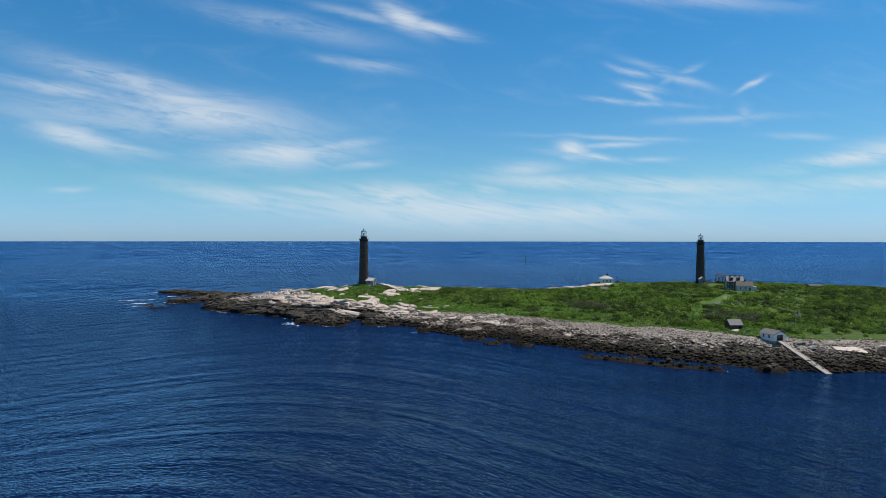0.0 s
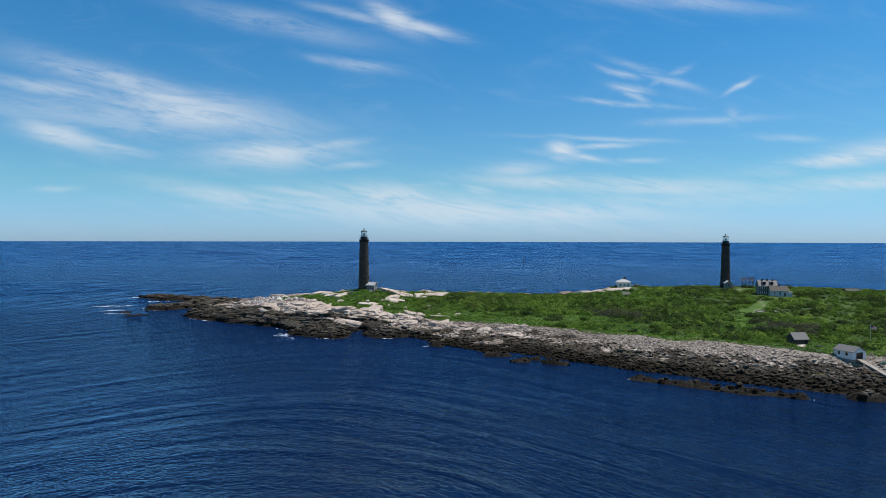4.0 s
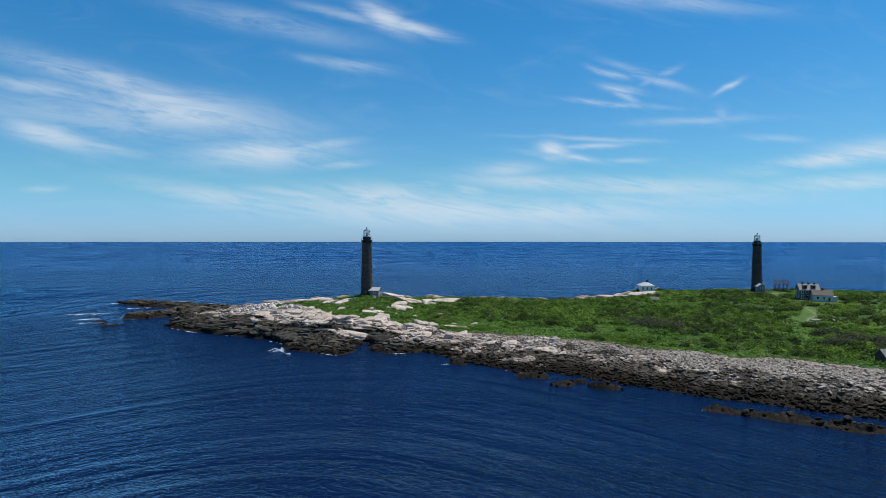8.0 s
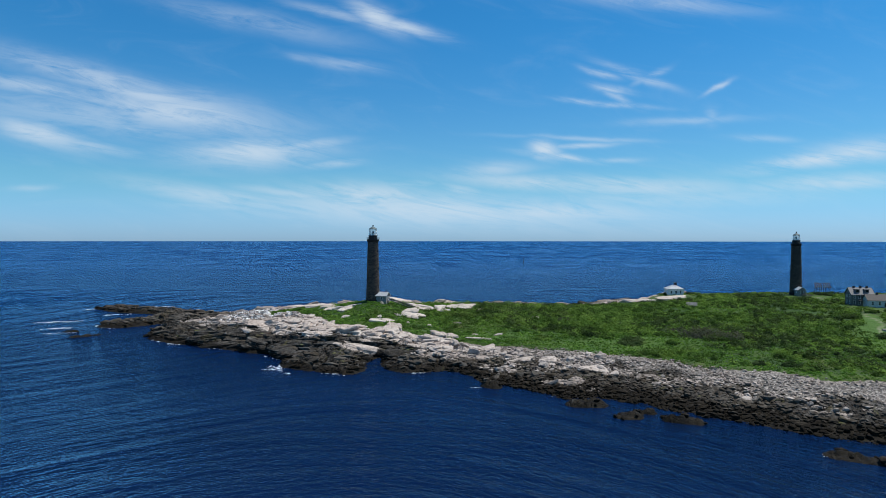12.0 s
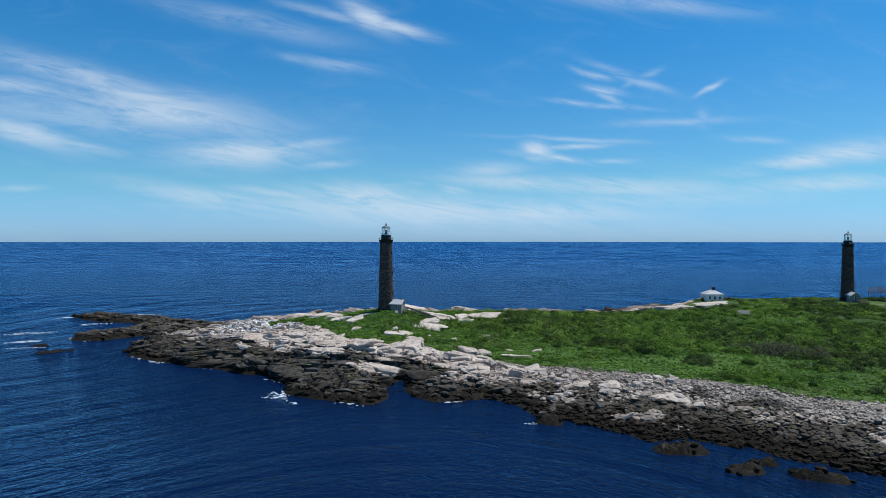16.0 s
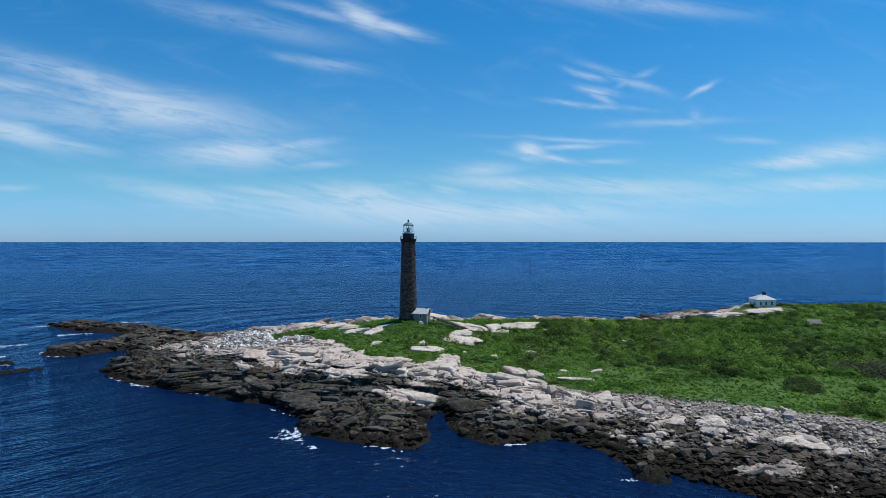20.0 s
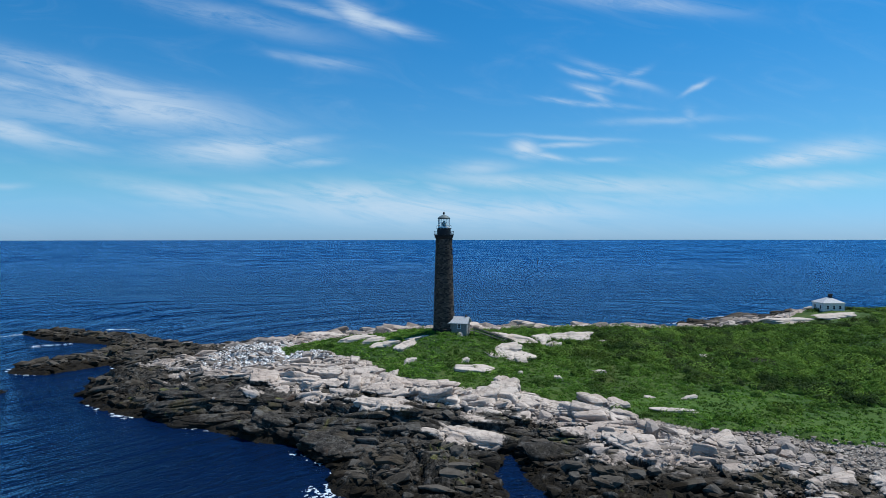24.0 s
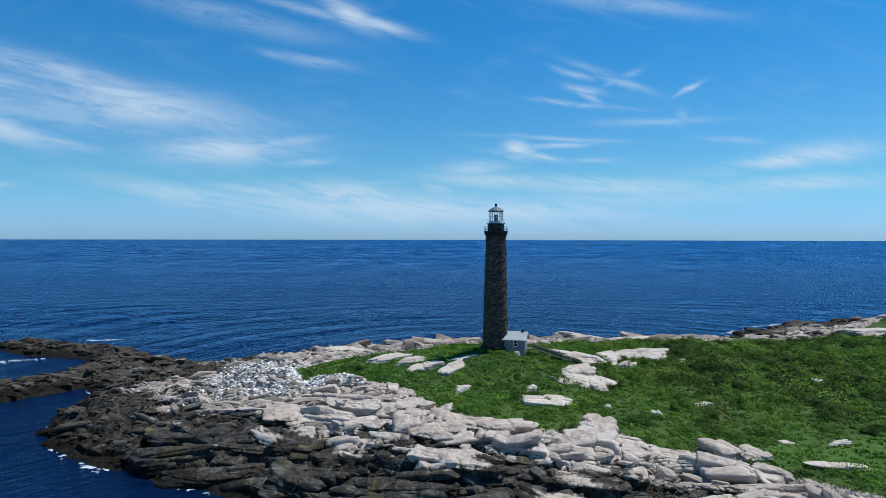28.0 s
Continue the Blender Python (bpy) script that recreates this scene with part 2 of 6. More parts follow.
def tide_mask(k):
    """Where the rock is blackened by tide and lichen: up to a ragged level that sinks along the storm beach."""
    q = k.n("SeparateXYZ", None, Vector=k.pos).outputs
    flat = k.n("CombineXYZ", None, X=q[0], Y=q[1]).outputs[0]
    broad_ = k.noise(flat, 0.09, 3.0, 0.55).outputs["Fac"]
    edge = k.noise(k.pos, 0.6, 5.0, 0.7, 0.6).outputs["Fac"]
    top = k.m("ADD", 5.6, k.m("MULTIPLY", k.m("SUBTRACT", broad_, 0.5), 7.0))
    top = k.m("ADD", top, k.ramp(q[0], -98.0, -68.0, 0.8, 0.0))
    top = k.m("SUBTRACT", top, k.m("MULTIPLY", k.ramp(q[0], 10.0, 42.0), 2.9))
    top = k.m("ADD", top, k.ramp(q[0], 38.0, 85.0, 0.0, 1.0))
    top = k.m("ADD", top, k.m("MULTIPLY", k.ramp(q[0], -60.0, -40.0), k.ramp(q[0], -8.0, 8.0, 1.0, 0.0)))
    top = k.m("MAXIMUM", top, 2.0)
    hump = k.n("VectorMath", {"operation": "DISTANCE"}, i0=k.n("Mapping", None, Vector=flat, Scale=(0.45, 1.0, 0.0)).outputs[0], i1=(-39.0, 7.0, 0.0)).outputs["Value"]
    top = k.m("SUBTRACT", top, k.ramp(hump, 3.0, 10.0, 5.0, 0.0))
    gravel = k.n("VectorMath", {"operation": "DISTANCE"}, i0=flat, i1=(23.0, -56.0, 0.0)).outputs["Value"]
    top = k.m("SUBTRACT", top, k.ramp(gravel, 5.0, 12.0, 3.5, 0.0))
    ledge = k.n("VectorMath", {"operation": "DISTANCE"}, i0=k.n("Mapping", None, Vector=flat, Scale=(0.5, 1.0, 0.0)).outputs[0], i1=(-11.0, -71.0, 0.0)).outputs["Value"]
    point_ = k.n("VectorMath", {"operation": "DISTANCE"}, i0=k.n("Mapping", None, Vector=flat, Scale=(0.5, 1.0, 0.0)).outputs[0], i1=(-29.0, -36.0, 0.0)).outputs["Value"]
    top = k.m("ADD", top, k.ramp(point_, 4.0, 11.0, 2.0, 0.0))
    top = k.m("ADD", top, k.ramp(ledge, 5.0, 12.0, 1.6, 0.0))
    for cx_, cy_, wide_, drop_ in ((0.5, -73.5, 0.4, 4.2), (70.0, -122.0, 0.45, 2.2), (75.0, -131.0, 0.45, 2.0), (44.0, -78.0, 0.5, 2.0)):
        bare_ = k.n("VectorMath", {"operation": "DISTANCE"}, i0=k.n("Mapping", None, Vector=flat, Scale=(wide_, 1.0, 0.0)).outputs[0], i1=(cx_ * wide_, cy_, 0.0)).outputs["Value"]
        top = k.m("SUBTRACT", top, k.ramp(bare_, 1.5, 5.5, drop_, 0.0))
    outer = k.n("VectorMath", {"operation": "DISTANCE"}, i0=k.n("Mapping", None, Vector=flat, Scale=(0.35, 1.0, 0.0)).outputs[0], i1=(53.0, 122.0, 0.0)).outputs["Value"]
    top = k.m("ADD", top, k.ramp(outer, 10.0, 24.0, 4.0, 0.0))
    over = k.m("ADD", k.m("SUBTRACT", top, q[2]), k.m("MULTIPLY", k.m("SUBTRACT", edge, 0.5), 3.6))
    return k.ramp(over, -0.35, 0.35)


def ground_material():
    mat, k = material("island_ground")
    at = lambda n: k.n("Attribute", {"attribute_name": n}).outputs["Fac"]
    grass, guano, mown, cob = at("grass"), at("guano"), at("mown"), at("cobble")
    rock, mid, grit = rock_colours(k, k.pos)
    stones = k.n("TexVoronoi", None, Vector=k.pos, Scale=1.6)
    peb = k.mix(k.ramp(k.n("SeparateColor", None, Color=stones.outputs["Color"]).outputs[0], 0.0, 1.0), (0.18, 0.155, 0.13), (0.36, 0.32, 0.28))
    peb = k.mix(k.ramp(stones.outputs["Distance"], 0.35, 0.75), peb, (0.09, 0.08, 0.07))
    rock = k.mix(cob, rock, peb)
    white = k.noise(k.pos, 1.1, 5.0, 0.7).outputs["Fac"]
    rock = k.mix(k.m("MULTIPLY", guano, k.ramp(white, 0.42, 0.55)), rock, (0.82, 0.81, 0.80))
    dark, da = dark_colours(k, k.pos)
    dark = weed_zone(k, dark)
    edge = k.noise(k.pos, 0.5, 6.0, 0.7, 0.8).outputs["Fac"]
    tmask = tide_mask(k)
    rock = k.mix(tmask, rock, dark)
    g1 = k.noise(k.pos, 0.05, 4.0, 0.6, 0.5).outputs["Fac"]
    g2 = k.noise(k.pos, 0.5, 5.0, 0.65).outputs["Fac"]
    g3 = k.noise(k.pos, 3.0, 4.0, 0.7).outputs["Fac"]
    # turf tones kept dark, with the shadow beneath the scrub painted in
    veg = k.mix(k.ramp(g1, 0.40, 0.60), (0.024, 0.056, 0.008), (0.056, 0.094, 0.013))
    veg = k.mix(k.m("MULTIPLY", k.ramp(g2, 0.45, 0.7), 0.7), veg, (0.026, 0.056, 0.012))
    veg = k.mix(k.m("MULTIPLY", k.ramp(g3, 0.5, 0.8), 0.5), veg, (0.095, 0.145, 0.030))
    dry = k.noise(k.pos, 0.035, 4.0, 0.65, 0.8).outputs["Fac"]
    veg = k.mix(k.m("MULTIPLY", k.ramp(dry, 0.56, 0.68), 0.45), veg, (0.100, 0.105, 0.030))
    veg = k.mix(k.m("MULTIPLY", mown, 0.75), veg, (0.062, 0.125, 0.016))
    gmask = k.ramp(k.m("ADD", grass, k.m("MULTIPLY", k.m("SUBTRACT", edge, 0.5), 0.7)), 0.42, 0.56)
    veg = k.mix(k.m("MULTIPLY", at("bare"), 0.35), veg, (0.36, 0.31, 0.24))
    color = k.mix(gmask, rock, veg)
    rough = k.m("ADD", 0.92, k.m("MULTIPLY", tmask, -0.2))
    height = k.m("ADD", k.m("MULTIPLY", mid, 0.7), k.m("ADD", k.m("MULTIPLY", grit, 0.25), k.m("MULTIPLY", g3, 0.4)))
    finish(k, color, rough, height, 0.65, 0.35, 0.0, k.m("SUBTRACT", 0.25, k.m("MULTIPLY", tmask, 0.17)))
    return mat


def stone_material(name, tidal):
    mat, k = material(name)
    rnd = k.n("ObjectInfo").outputs["Random"] if not tidal else k.geo.outputs["Random Per Island"]
    isl = k.geo.outputs["Random Per Island"]
    shade = k.m("ADD", k.m("MULTIPLY", rnd, 0.5), k.m("MULTIPLY", isl, 0.5))
    rock, mid, grit = rock_colours(k, k.pos, 1.6)
    rock = k.mix(k.m("MULTIPLY", k.ramp(shade, 0.35, 0.9), 0.55), rock, (0.21, 0.185, 0.165))
    dark, da = dark_colours(k, k.pos)
    dark = k.mix(k.m("MULTIPLY", k.ramp(isl, 0.62, 0.95), 0.6), dark, (0.115, 0.104, 0.090))
    dark = k.mix(k.m("MULTIPLY", k.ramp(isl, 0.05, 0.25, 1.0, 0.0), 0.6), dark, (0.034, 0.026, 0.014))
    dark = weed_zone(k, dark)
    tm = tide_mask(k)
    if tidal:
        dark = weed_zone(k, k.mix(0.35, dark, (0.098, 0.078, 0.058)))
        rock = k.mix(k.ramp(isl, 0.10, 0.95, 0.2, 0.8), rock, (0.150, 0.122, 0.098))
    finish(k, k.mix(tm, rock, dark), 0.9, k.m("ADD", mid, k.m("MULTIPLY", grit, 0.5)), 0.5, 0.16, 0.0, k.m("SUBTRACT", 0.25, k.m("MULTIPLY", tm, 0.17)))
    return mat


def water_material():
    mat, k = material("sea_water")
    p = k.pos
    lay = lambda turn, sx, sy: k.n("Mapping", {"vector_type": "TEXTURE"}, Vector=p, Rotation=(0, 0, radians(turn)), Scale=(sx, sy, 1)).outputs[0]
    vec = lambda op, a, b: k.n("VectorMath", {"operation": op}, i0=a, i1=b).outputs[0]
    # the swell bends round the island
    q = k.n("SeparateXYZ", None, Vector=p).outputs
    u_ = k.m("DIVIDE", k.m("SUBTRACT", q[0], 12.0), 55.0)
    bow = k.m("MULTIPLY", k.m("SQRT", k.m("ADD", k.m("MULTIPLY", u_, u_), 1.0)), k.ramp(q[1], -60.0, 300.0, 62.0, 8.0))
    bow = k.m("ADD", bow, k.m("MULTIPLY", k.noise(p, 0.012, 1.0, 0.5).outputs["Fac"], 16.0))
    bent = vec("ADD", p, k.n("CombineXYZ", None, X=0.0, Y=bow, Z=0.0).outputs[0])
    arc = lambda turn, sx, sy: k.n("Mapping", {"vector_type": "TEXTURE"}, Vector=bent, Rotation=(0, 0, radians(turn)), Scale=(sx, sy, 1)).outputs[0]
    swell = k.noise(arc(2, 75, 10.5), 1.0, 2.0, 0.45, 0.3).outputs["Fac"]
    cross = k.noise(lay(-22, 30, 9), 1.0, 2.0, 0.5, 0.5).outputs["Fac"]
    chop = k.noise(arc(-6, 4.2, 2.1), 1.0, 3.0, 0.6, 0.6).outputs["Fac"]
    chop2 = k.noise(arc(14, 2.4, 1.3), 1.0, 3.0, 0.6, 0.6).outputs["Fac"]
    chop = k.m("ADD", k.m("MULTIPLY", k.m("ABSOLUTE", k.m("SUBTRACT", chop, 0.5)), -2.0), k.m("MULTIPLY", chop2, 0.6))
    h = k.m("ADD", k.m("MULTIPLY", swell, 5.2), k.m("ADD", k.m("MULTIPLY", cross, 0.6), k.m("MULTIPLY", chop, 1.15)))
    # small ripples, as slopes
    r1 = k.noise(arc(8, 2.0, 1.1), 1.0, 3.0, 0.6, 0.3).outputs["Color"]
    r2 = k.noise(arc(-15, 0.9, 0.6), 1.0, 3.0, 0.6, 0.3).outputs["Color"]
    slope = vec("MULTIPLY", vec("SUBTRACT", vec("ADD", r1, r2), (1.0, 1.0, 1.0)), (0.14, 0.30, 0.0))
    # normals lean to the landing side, more on open water, to mirror bluer sky
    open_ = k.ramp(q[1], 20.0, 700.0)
    calm = k.ramp(q[1], 150.0, 1200.0, 1.0, 0.45)
    gust = k.noise(lay(-3, 34, 9), 1.0, 6.0, 0.66, 0.6).outputs["Fac"]
    squall = k.noise(lay(3, 60, 110), 1.0, 4.0, 0.7, 0.4).outputs["Fac"]
    lane = k.noise(lay(1, 420, 70), 1.0, 5.0, 0.68, 0.3).outputs["Fac"]
    lean = k.m("ADD", k.m("MULTIPLY", k.m("SUBTRACT", gust, 0.5), k.m("MULTIPLY", calm, 0.44)), k.m("MULTIPLY", k.m("SUBTRACT", lane, 0.5), 0.26))
    lean = k.m("ADD", lean, k.m("MULTIPLY", k.m("SUBTRACT", squall, 0.5), k.m("MULTIPLY", open_, 0.34)))
    lean = k.m("SUBTRACT", k.m("ADD", k.ramp(q[1], -280.0, -190.0, 0.03, 0.145), k.m("MULTIPLY", k.ramp(q[0], -170.0, -10.0, 0.12, 0.0), k.ramp(q[1], -60.0, 60.0, 1.0, 0.0))), lean)
    way = vec("NORMALIZE", vec("MULTIPLY", vec("SUBTRACT", (60.0, -345.0, 0.0), p), (1.0, 1.0, 0.0)), (0, 0, 0))
    tilt = k.n("VectorMath", {"operation": "SCALE"}, i0=way)
    k.put(tilt, "Scale", lean)
    fine_ = k.n("VectorMath", {"operation": "SCALE"}, i0=slope)
    k.put(fine_, "Scale", calm)
    slope = fine_.outputs[0]
    nrm = vec("NORMALIZE", vec("ADD", vec("ADD", slope, tilt.outputs[0]), (0.0, 0.0, 1.0)), (0, 0, 0))
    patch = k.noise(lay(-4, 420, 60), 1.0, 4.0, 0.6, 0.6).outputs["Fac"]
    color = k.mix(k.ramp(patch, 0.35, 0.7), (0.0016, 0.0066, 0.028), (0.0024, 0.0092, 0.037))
    # far water painted bluer, standing in for the sky it reflects
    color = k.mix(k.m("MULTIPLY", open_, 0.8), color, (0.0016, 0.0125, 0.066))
    wave = k.n("Bump", None, Strength=k.m("MULTIPLY", calm, 0.55), Distance=1.0, Height=h, Normal=nrm).outputs[0]
    # normals clamped so that no wave face throws a sun glint
    face = k.n("SeparateXYZ", None, Vector=wave).outputs
    wave = vec("NORMALIZE", k.n("CombineXYZ", None, X=k.m("MINIMUM", face[0], 0.22), Y=k.m("MAXIMUM", face[1], -0.42), Z=face[2]).outputs[0], (0, 0, 0))
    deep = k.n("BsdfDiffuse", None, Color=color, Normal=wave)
    # blue put into the reflection colour, which dims the mirrored sky
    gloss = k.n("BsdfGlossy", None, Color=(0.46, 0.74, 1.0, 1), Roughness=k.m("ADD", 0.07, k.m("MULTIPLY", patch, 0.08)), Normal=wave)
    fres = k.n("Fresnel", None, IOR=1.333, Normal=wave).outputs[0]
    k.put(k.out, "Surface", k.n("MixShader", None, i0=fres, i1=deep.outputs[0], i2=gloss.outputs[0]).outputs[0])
    return mat


def leaf_material(name, c1, c2, c3, shade=0.45):
    mat, k = material(name)
    isl = k.geo.outputs["Random Per Island"]
    clump = k.noise(k.pos, 0.09, 3.0, 0.6).outputs["Fac"]
    bush_ = k.n("Attribute", {"attribute_name": "bush"}).outputs["Fac"]
    c = k.mix(k.ramp(clump, 0.36, 0.66), c1, c2)
    c = k.mix(k.m("MULTIPLY", isl, 0.5), c, c3)
    c = k.mix(k.m("MULTIPLY", k.ramp(bush_, 0.66, 0.92), 0.8), c, [x * 1.3 for x in c3])
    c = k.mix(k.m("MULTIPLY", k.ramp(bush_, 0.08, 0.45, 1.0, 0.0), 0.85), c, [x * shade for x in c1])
    dry = k.noise(k.pos, 0.035, 4.0, 0.65, 0.8).outputs["Fac"]
    c = k.mix(k.m("MULTIPLY", k.ramp(dry, 0.56, 0.68), 0.3), c, (0.118, 0.135, 0.042))
    # dark patches: varied leaf tone, deepened to paint in shadow among the scrub
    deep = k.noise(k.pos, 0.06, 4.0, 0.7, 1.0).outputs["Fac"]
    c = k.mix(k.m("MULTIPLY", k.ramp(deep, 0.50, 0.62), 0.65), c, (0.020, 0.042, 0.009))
    finish(k, c, 0.85, None, spec=0.08)
    thin = k.n("BsdfTranslucent", None, Color=k.mix(1.0, c, (1.25, 1.3, 0.8), "MULTIPLY"))
    k.put(k.out, "Surface", k.n("MixShader", None, i0=0.3, i1=k.bsdf.outputs[0], i2=thin.outputs[0]).outputs[0])
    return mat


def granite_courses():
    """Dark weathered granite ashlar of the towers."""
    mat, k = material("tower_granite")
    obj = k.n("TexCoord").outputs["Object"]
    isl = k.noise(obj, 0.7, 3.0, 0.6).outputs["Fac"]
    grit = k.noise(obj, 5.0, 5.0, 0.7).outputs["Fac"]
    at = k.n("Attribute", {"attribute_name": "block"}).outputs["Fac"]
    c = k.mix(at, (0.020, 0.017, 0.016), (0.125, 0.098, 0.078))
    c = k.mix(k.m("MULTIPLY", k.ramp(isl, 0.45, 0.7), 0.55), c, (0.048, 0.040, 0.034))
    c = k.mix(k.m("MULTIPLY", k.ramp(grit, 0.55, 0.8), 0.4), c, (0.04, 0.034, 0.03))
    finish(k, c, 0.9, grit, 0.6, 0.08, 0.0, 0.25)
    return mat


M_GROUND = ground_material()
M_STONE = stone_material("granite_stone", False)
M_BEACH = stone_material("beach_stone", True)
def bare_rock():
    mat, k = material("bare_granite")
    rock, relief, grit = rock_colours(k, k.pos, 1.2)
    c = k.mix(0.42, rock, (0.55, 0.48, 0.41))
    finish(k, c, 0.92, k.m("ADD", relief, k.m("MULTIPLY", grit, 0.4)), 0.5, 0.15, 0.0, 0.2)
    return mat


M_BARE = bare_rock()


def block_rock():
    """Clean rounded granite of the big blocks: few stains, weathered darker below the tide line."""
    mat, k = material("weathered_block_granite")
    rock, relief, grit = rock_colours(k, k.pos, 0.7)
    rnd = k.n("ObjectInfo").outputs["Random"]
    c = k.mix(0.22, rock, k.mix(rnd, (0.32, 0.262, 0.22), (0.47, 0.402, 0.345)))
    dark, da = dark_colours(k, k.pos)
    finish(k, k.mix(tide_mask(k), c, weed_zone(k, dark)), 0.9, k.m("ADD", relief, k.m("MULTIPLY", grit, 0.3)), 0.7, 0.22, 0.0, 0.2)
    return mat


M_BLOCK = block_rock()
M_SEA = water_material()
M_TOWER = granite_courses()
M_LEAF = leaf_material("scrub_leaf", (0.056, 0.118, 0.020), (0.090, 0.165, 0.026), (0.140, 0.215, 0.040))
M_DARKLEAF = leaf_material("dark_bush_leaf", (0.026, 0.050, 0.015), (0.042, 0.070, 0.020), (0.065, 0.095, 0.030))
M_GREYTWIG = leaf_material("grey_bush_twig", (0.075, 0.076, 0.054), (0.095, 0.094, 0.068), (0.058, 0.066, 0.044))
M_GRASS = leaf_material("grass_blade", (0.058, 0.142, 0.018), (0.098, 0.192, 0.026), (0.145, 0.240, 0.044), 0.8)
M_WHITE = boards("white_clapboard", (0.62, 0.61, 0.59), 0.16)
M_BRIGHT = boards("fresh_white_clapboard", (0.84, 0.83, 0.80), 0.16)
# white boards of the entry houses, their shade put into a grey base colour
M_SHADEDWHITE = boards("shaded_white_clapboard", (0.25, 0.245, 0.235), 0.16)
M_TRIM = plain("white_trim_paint", (0.80, 0.79, 0.76), 0.5, 6.0)
M_ROOF = boards("grey_shingle", (0.155, 0.15, 0.15), 0.22)
M_ROOFPALE = boards("pale_shingle", (0.44, 0.45, 0.46), 0.22)
M_ROOFDARK = boards("brown_shingle", (0.055, 0.047, 0.043), 0.22)
M_GREYWALL = boards("weathered_shingle", (0.15, 0.142, 0.132), 0.2)
M_DARKWOOD = boards("dark_board", (0.065, 0.052, 0.042), 0.2)
M_WOOD = plain("weathered_wood", (0.22, 0.20, 0.175), 0.85, 5.0)
M_OLDWOOD = plain("dark_old_wood", (0.095, 0.085, 0.075), 0.9, 5.0)
M_RAMP = plain("bleached_plank", (0.30, 0.265, 0.225), 0.8, 5.0)
M_IRON = plain("black_iron", (0.018, 0.018, 0.02), 0.5, 8.0, 0.2, 0.1, 0.3)
M_DOME = plain("grey_green_dome_metal", (0.10, 0.135, 0.14), 0.65, 3.0, 0.3, 0.1, 0.0)
M_LANT = plain("pale_lantern_paint", (0.62, 0.66, 0.66), 0.45, 5.0)
M_BRICK = plain("dark_brick", (0.040, 0.030, 0.028), 0.9, 7.0)
M_CONC = plain("old_concrete", (0.27, 0.25, 0.21), 0.9, 2.0)
M_PANE_DARK = plain("dark_window_glass", (0.012, 0.014, 0.018), 0.08, 2.0, 0.1, 0.0)
M_RUST = plain("rusty_steel", (0.10, 0.072, 0.058), 0.85, 4.0)
M_STEEL = plain("grey_pole_steel", (0.42, 0.43, 0.44), 0.4, 6.0, 0.2, 0.05, 0.5)
M_FLAGW = plain("flag_white_cloth", (0.72, 0.70, 0.70), 0.8, 5.0)
M_FLAGR = plain("flag_red_cloth", (0.42, 0.03, 0.04), 0.8, 5.0)
M_FLAGB = plain("flag_blue_cloth", (0.03, 0.04, 0.16), 0.8, 5.0)
M_HULLG = plain("green_boat_paint", (0.04, 0.16, 0.14), 0.4, 5.0)
M_HULLW = plain("white_boat_paint", (0.72, 0.73, 0.73), 0.35, 5.0)
foam_m, fk = material("sea_foam")
ff = fk.noise(fk.pos, 2.6, 5.0, 0.7).outputs["Fac"]
finish(fk, fk.mix(fk.ramp(ff, 0.35, 0.65), (0.20, 0.28, 0.36), (0.70, 0.74, 0.78)), 0.7, ff, 0.6, 0.1)
M_FOAM = foam_m
glass_m, gk = material("lantern_glass")
gk.put(gk.bsdf, "Transmission_Weight", 1.0)
finish(gk, (0.93, 0.97, 0.97), 0.02)
gk.put(gk.bsdf, "IOR", 1.02)
M_GLASS = glass_m


# ================= mesh helpers =================
def mesh_of(name, bm, mat, smooth=False):
    me = bpy.data.meshes.new(name)
    bm.to_mesh(me)
    bm.free()
    me.materials.append(mat)
    if smooth:
        me.polygons.foreach_set("use_smooth", [True] * len(me.polygons))
    return me


def np_mesh(name, verts, faces, mat, smooth=False):
    """A mesh from arrays: verts (n, 3), faces (m, 3 or 4)."""
    me = bpy.data.meshes.new(name)
    n, m, s = len(verts), len(faces), faces.shape[1]
    me.vertices.add(n)
    me.vertices.foreach_set("co", np.asarray(verts, np.float32).ravel())
    me.loops.add(m * s)
    me.loops.foreach_set("vertex_index", np.asarray(faces, np.int32).ravel())
    me.polygons.add(m)
    me.polygons.foreach_set("loop_start", np.arange(0, m * s, s, dtype=np.int32))
    me.polygons.foreach_set("use_smooth", np.full(m, smooth))
    me.update(calc_edges=True)
    me.materials.append(mat)
    return me


def part(name, bm, mat, parent, label="", smooth=False):
    ob = new(name, mesh_of(name, bm, mat, smooth))
    ob.parent = parent
    return tagged(ob, label)


def thing(name, m, label, category, group="", kind=""):
    ob = new(name)
    ob.matrix_world = m
    ob.empty_display_size = 0.2
    return tagged(ob, label, category, group, kind)


def box(bm, x0, x1, y0, y1, z0, z1, m=None):
    r = bmesh.ops.create_cube(bm, size=1.0)["verts"]
    bmesh.ops.scale(bm, vec=(x1 - x0, y1 - y0, z1 - z0), verts=r)
    bmesh.ops.translate(bm, vec=((x0 + x1) / 2, (y0 + y1) / 2, (z0 + z1) / 2), verts=r)
    if m is not None:
        bmesh.ops.transform(bm, matrix=m, verts=r)
    return r


def boxed(*dims, m=None):
    bm = bmesh.new()
    box(bm, *dims, m)
    return bm


def bar(bm, a, b, r, seg=6):
    a, b = Vector(a), Vector(b)
    d = b - a
    m = Matrix.Translation((a + b) / 2) @ d.to_track_quat("Z", "Y").to_matrix().to_4x4()
    return bmesh.ops.create_cone(bm, cap_ends=True, segments=seg, radius1=r, radius2=r, depth=d.length, matrix=m)["verts"]


